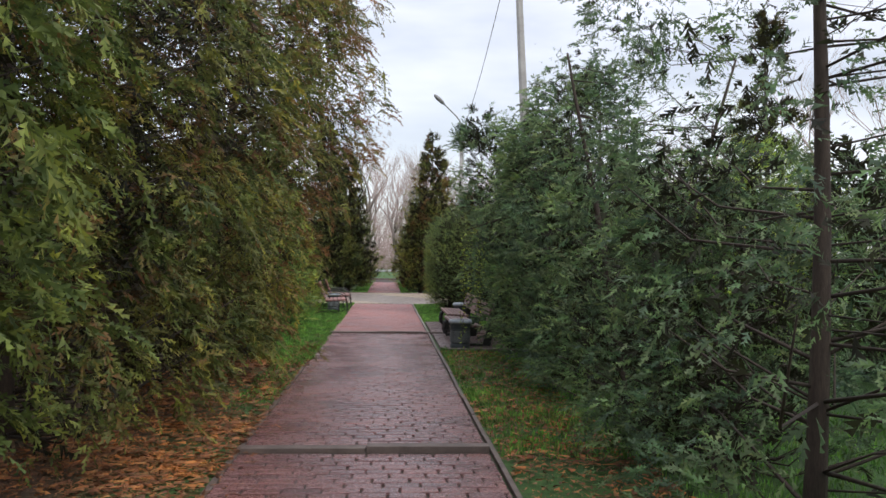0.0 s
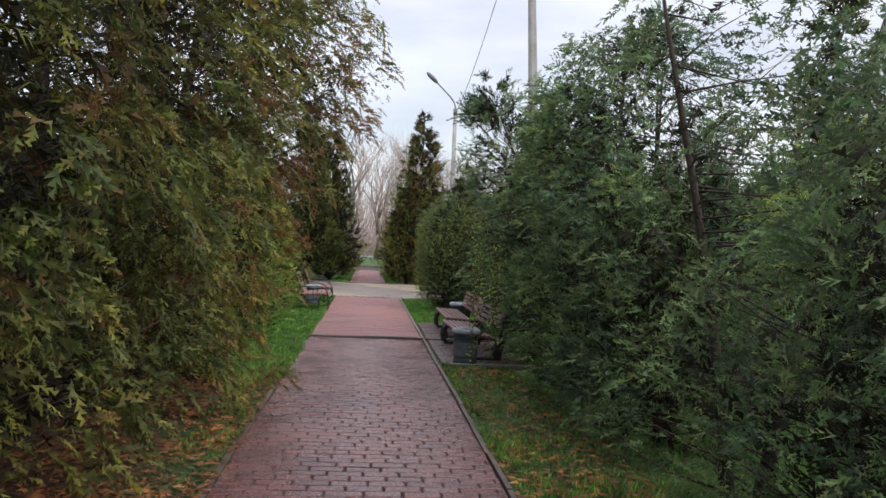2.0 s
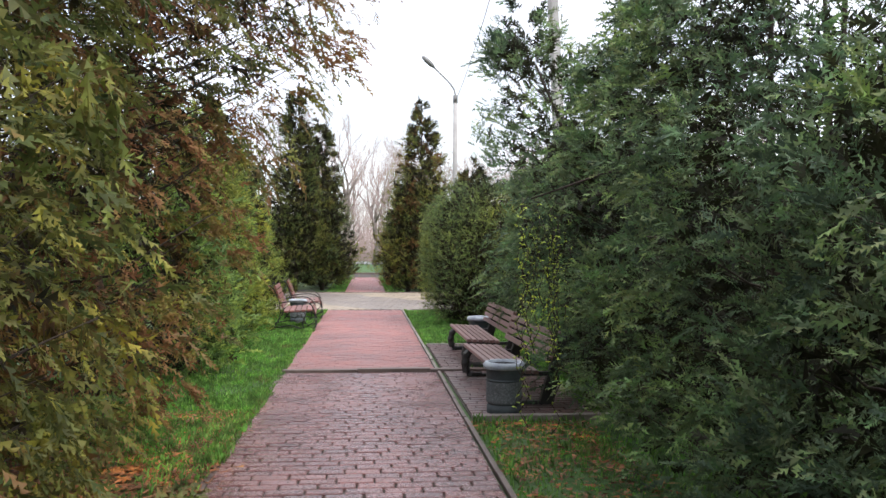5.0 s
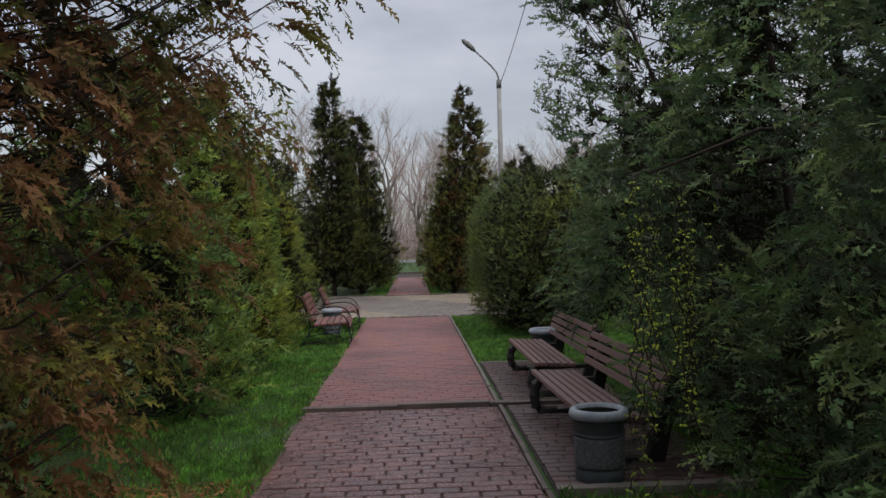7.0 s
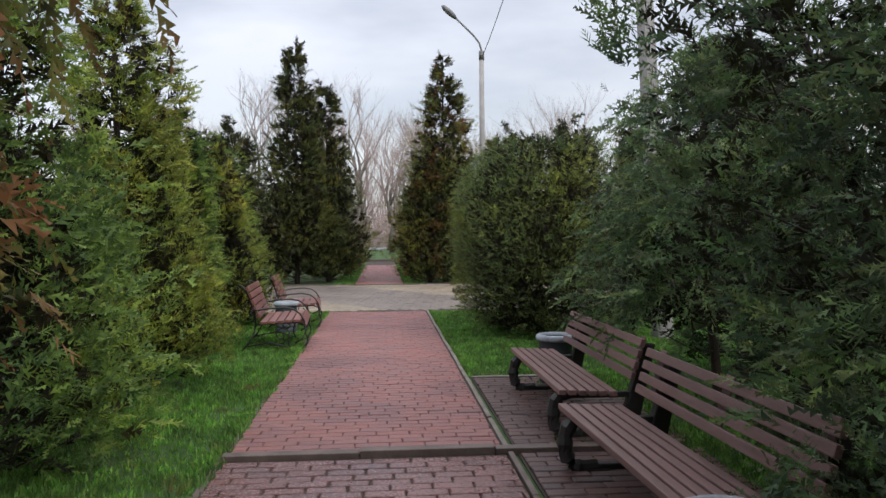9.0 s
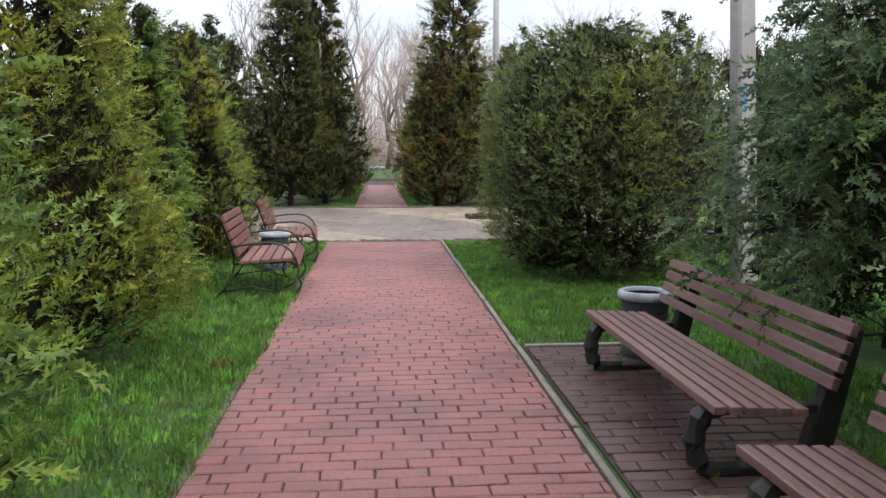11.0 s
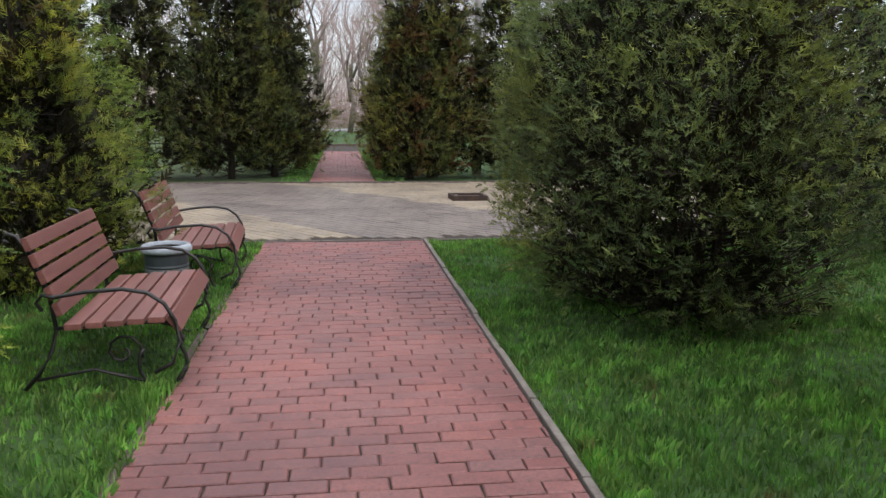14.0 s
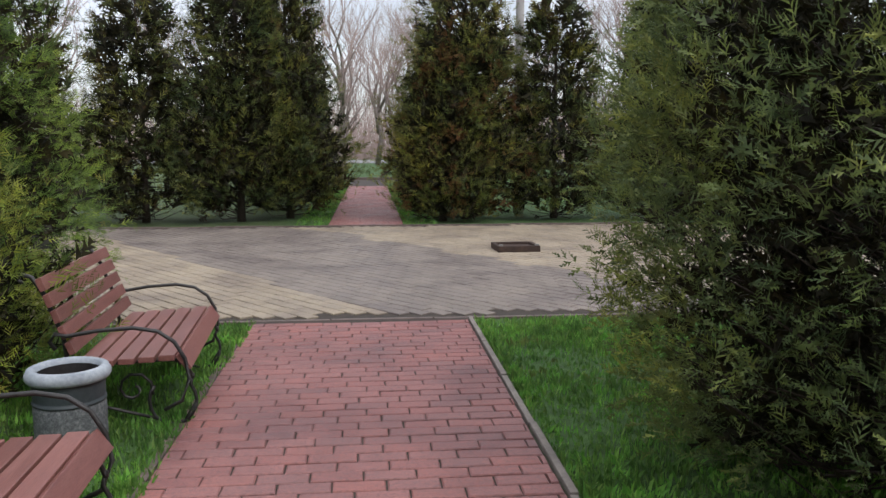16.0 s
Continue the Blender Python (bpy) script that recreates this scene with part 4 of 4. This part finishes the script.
# ---- poles and wires ----
def concrete_pole():
    pole = tagged(new("utility_pole"), "leaning tapered concrete utility pole standing in grass", "utility pole")
    pole.matrix_world = pose(4.33, 19.5, -0.05, 0.4, -3.5, 12)
    H = 11.5
    verts, faces = [], []
    for i in range(13):
        z = H * i / 12
        a, c = 0.135 - 0.068 * z / H, 0.115 - 0.035 * z / H
        k = 0.03
        ring = [(-a + k, -c), (a - k, -c), (a, -c + k), (a, c - k), (a - k, c), (-a + k, c), (-a, c - k), (-a, -c + k)]
        verts += [(x, y, z) for x, y in ring]
    for i in range(12):
        for q in range(8):
            p, r = i * 8 + q, i * 8 + (q + 1) % 8
            faces.append((p, r, r + 8, p + 8))
    faces.append(tuple(range(96, 104)))
    part("shaft", mesh_of("shaft", verts, faces, m_pole), m_pole, pole)
    for z in (1.15,):
        part("slot_frame", boxed(0.02, 0.075, -0.119, -0.109, z - 0.45, z + 0.45, bevel=0.003), m_kerb, pole, "narrow recessed slot")
    cu = bpy.data.curves.new("paint_mark", "FONT")
    cu.body, cu.size, cu.extrude, cu.align_x = "1", 0.48, 0.001, "CENTER"
    cu.materials.append(m_blue)
    mark = new("paint_mark", cu)
    mark.parent = pole
    mark.matrix_local = pose(-0.055, -0.115, 2.08, 90.3, 0, 0)
    tagged(mark, label="blue painted figure one")
    crossarm = part("crossarm", boxed(-0.55, 0.55, -0.05, 0.05, 10.9, 11.0, bevel=0.01), m_steel, pole)
    for x in (-0.5, 0.5):
        part("insulator", tubes("insulator", [([(x, 0, 11.0), (x, 0, 11.06), (x, 0, 11.12), (x, 0, 11.17)], [0.02, 0.05, 0.035, 0.02])], m_rim, 10), m_rim, crossarm)


concrete_pole()


def street_lamp():
    lamp = tagged(new("street_lamp"), "tall street lamp with a long angled arm beyond the crossing", "street lamp")
    lamp.matrix_world = pose(3.75, 36.5, -0.05)
    part("post", tubes("post", [([(0, 0, 0), (0, 0, 4), (0, 0, 8.2)], [0.13, 0.105, 0.085])], m_pole, 12), m_pole, lamp)
    arm = part("arm", tubes("arm", [([(0, 0, 7.6), (0, 0, 8.25), (-0.07, 0, 8.5), (-0.28, 0, 8.78), (-0.95, 0, 9.42)], 0.035)], m_steel, 8), m_steel, lamp)
    part("collar", tubes("collar", [([(0, 0, 7.9), (0, 0, 8.22)], [0.10, 0.095])], m_steel, 12), m_steel, lamp)
    head = [(-0.9, 0, 9.37), (-1.0, 0, 9.47), (-1.2, 0, 9.65), (-1.36, 0, 9.79), (-1.42, 0, 9.84)]
    part("lamp_head", tubes("lamp_head", [(head, [0.04, 0.09, 0.11, 0.08, 0.02])], m_steel, 10), m_steel, arm, "slim dark lantern head")


street_lamp()


def wire(p, q, sag):
    p, q = Vector(p), Vector(q)
    pts = [p.lerp(q, i / 16) - Vector((0, 0, sag * 4 * (i / 16) * (1 - i / 16))) for i in range(17)]
    tagged(new("overhead_wire", tubes("overhead_wire", [(pts, 0.012)], m_rust, 5)), "thin dark overhead wire strung from the pole", "wire", "overhead wires")


wire((3.66, 19.5, 10.9), (3.75, 36.5, 7.9), 0.5)
wire((3.68, 19.5, 10.6), (30.0, 24.0, 10.4), 0.6)

# raised hatch on the crossing
hatch = tagged(new("drain_hatch"), "low rusty iron hatch frame standing proud of the paving", "hatch")
hatch.matrix_world = pose(2.35, 29.2, -0.016, 0, 0, 2)
for x0, x1, y0, y1 in ((-0.33, 0.33, -0.30, -0.24), (-0.33, 0.33, 0.24, 0.30), (-0.33, -0.27, -0.238, 0.238), (0.27, 0.33, -0.238, 0.238)):
    part("frame_side", boxed(x0, x1, y0, y1, 0, 0.11, bevel=0.006), m_rust, hatch)
part("lid", boxed(-0.266, 0.266, -0.236, 0.236, 0.0, 0.075, bevel=0.006), m_rust, hatch)
for x in (-0.28, 0.28):
    part("lug", boxed(x - 0.03, x + 0.03, -0.29, -0.25, 0.108, 0.135, bevel=0.006), m_steel, hatch)


# ---- grass and litter ----
def blades(name, label, rects, density, height, mat, seed, flat=False, category="grass"):
    rng = np.random.default_rng(seed)
    pos = []
    for x0, x1, y0, y1, dens in rects:
        n = int((x1 - x0) * (y1 - y0) * density * dens)
        pos.append(np.stack([x0 + (x1 - x0) * rng.random(n), y0 + (y1 - y0) * rng.random(n)], 1))
    pos = np.concatenate(pos)
    # patchy growth
    patch = np.sin(pos[:, 0] * 2.1 + 1.3 * np.sin(pos[:, 1] * 1.7)) * np.sin(pos[:, 1] * 2.6 + np.sin(pos[:, 0] * 3.1))
    keep = rng.random(len(pos)) < 0.72 + 0.28 * patch
    pos, patch = pos[keep], patch[keep]
    n = len(pos)
    a = rng.random(n) * 2 * np.pi
    h = height * (0.45 + 0.75 * rng.random(n)) * (1 + 0.4 * patch)
    w = np.where(rng.random(n) < 0.2, 0.011, 0.005) * (1.6 if flat else 1)
    lean = rng.random(n) * (0.65 if not flat else 3.0)
    v = np.zeros((n, 4, 3))
    side = np.stack([-np.sin(a), np.cos(a)], 1) * w[:, None]
    fwd = np.stack([np.cos(a), np.sin(a)], 1)
    z0 = -0.035 if not flat else -0.012
    v[:, 0, :2], v[:, 1, :2] = pos - side, pos + side
    v[:, 0, 2] = v[:, 1, 2] = z0
    if flat:
        v[:, 0, 2] += 0.02 * rng.random(n)
    v[:, 2, :2] = pos + fwd * (h * lean * 0.35)[:, None] + side * 0.8
    v[:, 2, 2] = z0 + h * (0.6 if not flat else 0.15)
    v[:, 3, :2] = pos + fwd * (h * lean)[:, None]
    v[:, 3, 2] = z0 + h * (1 - 0.25 * lean if not flat else 0.2)
    tri = np.array([(0, 1, 2), (0, 2, 3)])
    tris = (tri[None] + (np.arange(n) * 4)[:, None, None]).reshape(-1, 3)
    return tagged(new(name, tri_mesh(name, v.reshape(-1, 3), tris, mat)), label, category, kind="stuff")


blades("grass", "short bright spring grass beside the brick path",
       [(-2.6, -1.04, 9.0, 24.3, 1.0), (-3.8, -2.6, 11, 24.3, 0.35), (-1.5, -1.04, 5.0, 9.0, 0.4), (1.07, 4.6, 16.5, 24.3, 1.0), (2.3, 3.4, 10.4, 16.5, 0.8), (1.08, 2.2, 3.0, 10.4, 0.35), (2.2, 5.0, -1.0, 10.4, 0.2), (4.6, 8.0, 15.0, 24.3, 0.4), (-1.5, -0.79, 33.5, 50, 0.3), (0.79, 1.5, 33.5, 50, 0.3)], 2300, 0.07, m_grass, 5)
blades("grass_tufts", "taller grass tufts crowding the kerbs",
       [(-1.16, -0.97, 9.0, 24.3, 1.3), (1.07, 1.16, 16.5, 24.3, 1.0), (1.07, 1.2, 5, 10.4, 0.6), (1.5, 2.2, 15.4, 16.4, 0.10), (1.4, 2.2, 13.6, 14.2, 0.10)], 1500, 0.085, m_grass, 6)
blades("needle_litter", "rusty fallen needles and dry leaves under the thujas",
       [(-2.8, -1.02, -2.0, 11.0, 1.0), (1.08, 2.2, -1.0, 10.3, 0.5), (-1.0, -0.8, 2.0, 9.0, 0.25)], 1500, 0.05, m_litter, 7, flat=True, category="leaf litter")


# ---- pavers, each with its own edges ----
def paver_mesh(name, lx, ly, mat, seed, drop=0.05):
    rng = random.Random(seed)
    e = 0.006
    hx, hy = lx / 2, ly / 2
    j = lambda: rng.uniform(-0.0035, 0.0035)
    top = [(-hx + e + j(), -hy + e + j(), 0), (hx - e + j(), -hy + e + j(), 0), (hx - e + j(), hy - e + j(), 0), (-hx + e + j(), hy - e + j(), 0)]
    mid = [(-hx + j(), -hy + j(), -e), (hx + j(), -hy + j(), -e), (hx + j(), hy + j(), -e), (-hx + j(), hy + j(), -e)]
    low = [(x, y, -drop) for x, y, _ in mid]
    verts = top + mid + low
    faces = [(0, 1, 2, 3)]
    for o in (0, 4):
        for i in range(4):
            k = (i + 1) % 4
            faces.append((o + 4 + i, o + 4 + k, o + k, o + i))
    return verts, faces, mesh_of(name, verts, faces, mat)


def lay(owner, name, cells, lx, ly, m_one, m_rest, near, rng, wave=0.004):
    """cells: (x, y, length scale, turn in degrees). Those in near are parts of their own, the rest one joined part."""
    shapes = [paver_mesh(name, lx, ly, m_one, s) for s in range(5)]
    verts, faces, count = [], [], 0
    for x, y, s, turn in cells:
        z = wave * noise.noise(Vector((x * 1.3, y * 1.3, 0))) + rng.uniform(-0.0025, 0.0025)
        m = pose(x, y, z, rng.uniform(-0.5, 0.5), rng.uniform(-0.4, 0.4), turn + rng.uniform(-0.6, 0.6)) @ Matrix.Diagonal((s, 1, 1, 1))
        v, f, me = shapes[rng.randrange(5)]
        if count < 300 and near(x, y):
            ob = new(name, me)
            ob.parent = owner
            ob.matrix_local = m
            count += 1
        else:
            o = len(verts)
            verts += [m @ Vector(p) for p in v]
            faces += [tuple(i + o for i in q) for q in f]
    if verts:
        ob = part(name + "s_joined", mesh_of(name + "s_joined", verts, faces, m_rest), m_rest, owner)
        tagged(ob, kind="stuff")


def running_bond(x0, x1, y0, y1, px, py, rng):
    """Courses across the way, each shifted by a third to a half against the last."""
    cells, y, i = [], y0 + py / 2, 0
    while y + py / 2 <= y1 + 0.001:
        shift = (0.0, 0.5, 0.18, 0.62)[i % 4] + rng.uniform(-0.06, 0.06)
        x = x0 - px * (shift % 1.0)
        while x < x1 - 0.015:
            a, b = max(x, x0), min(x + px, x1)
            if b - a > 0.015:
                cells.append(((a + b) / 2, y, (b - a - 0.007) / (px - 0.007), 0))
            x += px
        y += py
        i += 1
    return cells


prng = random.Random(77)
PX, PY = 0.262, 0.1185
lay(path_1, "brick", running_bond(-0.995, 0.995, -2.0, 3.16, PX, PY, prng) + running_bond(-0.995, 0.995, 3.30, 13.43, PX, PY, prng), PX - 0.014, PY - 0.020, m_wet, m_wet_far, lambda x, y: 5.0 < y < 9.2, prng)
lay(path_2, "brick", running_bond(-0.995, 0.995, 13.555, 24.32, PX, PY, prng), PX - 0.008, PY - 0.013, m_brick, m_brick_far, lambda x, y: 14.5 < y < 18.8, prng)
lay(path_3, "brick", running_bond(-0.775, 0.775, 33.32, 50.0, PX, PY, prng), PX - 0.010, PY - 0.016, m_brick, m_brick_far, lambda x, y: y < 34.5, prng)
lay(pad, "brick", running_bond(1.10, 2.42, 10.56, 13.42, PX, PY, prng) + running_bond(1.10, 2.42, 13.56, 16.41, PX, PY, prng), PX - 0.010, PY - 0.016, m_pad, m_pad, lambda x, y: True, prng, 0.008)

# the crossing: blocks on the diagonal, a grey field between sand-coloured ones
sand_cells, grey_cells = [], []
ca, sa = math.cos(radians(-52)), math.sin(radians(-52))
bx, by = 0.30, 0.15
for i in range(-40, 60):
    for j in range(-90, 90):
        u, v = (i + 0.5 * (j % 2)) * bx, j * by
        x, y = ca * u - sa * v, 29.0 + sa * u + ca * v
        if -7.5 < x < 7.5 and 24.56 < y < 33.12:
            side = (x - 0.3) * 0.82 + (y - 24.5) * 0.57
            grey = 0 < side < 3.4 + 0.5 * noise.noise(Vector((x, y, 1)))
            (grey_cells if grey else sand_cells).append((x, y, 1, -52))
lay(plaza, "paving_block", sand_cells, bx - 0.012, by - 0.016, m_sand, m_sand_far, lambda x, y: -3.0 < x < 0 and y < 27.5, prng)
lay(plaza, "grey_block", grey_cells, bx - 0.012, by - 0.016, m_grey_far, m_grey_far, lambda x, y: False, prng)
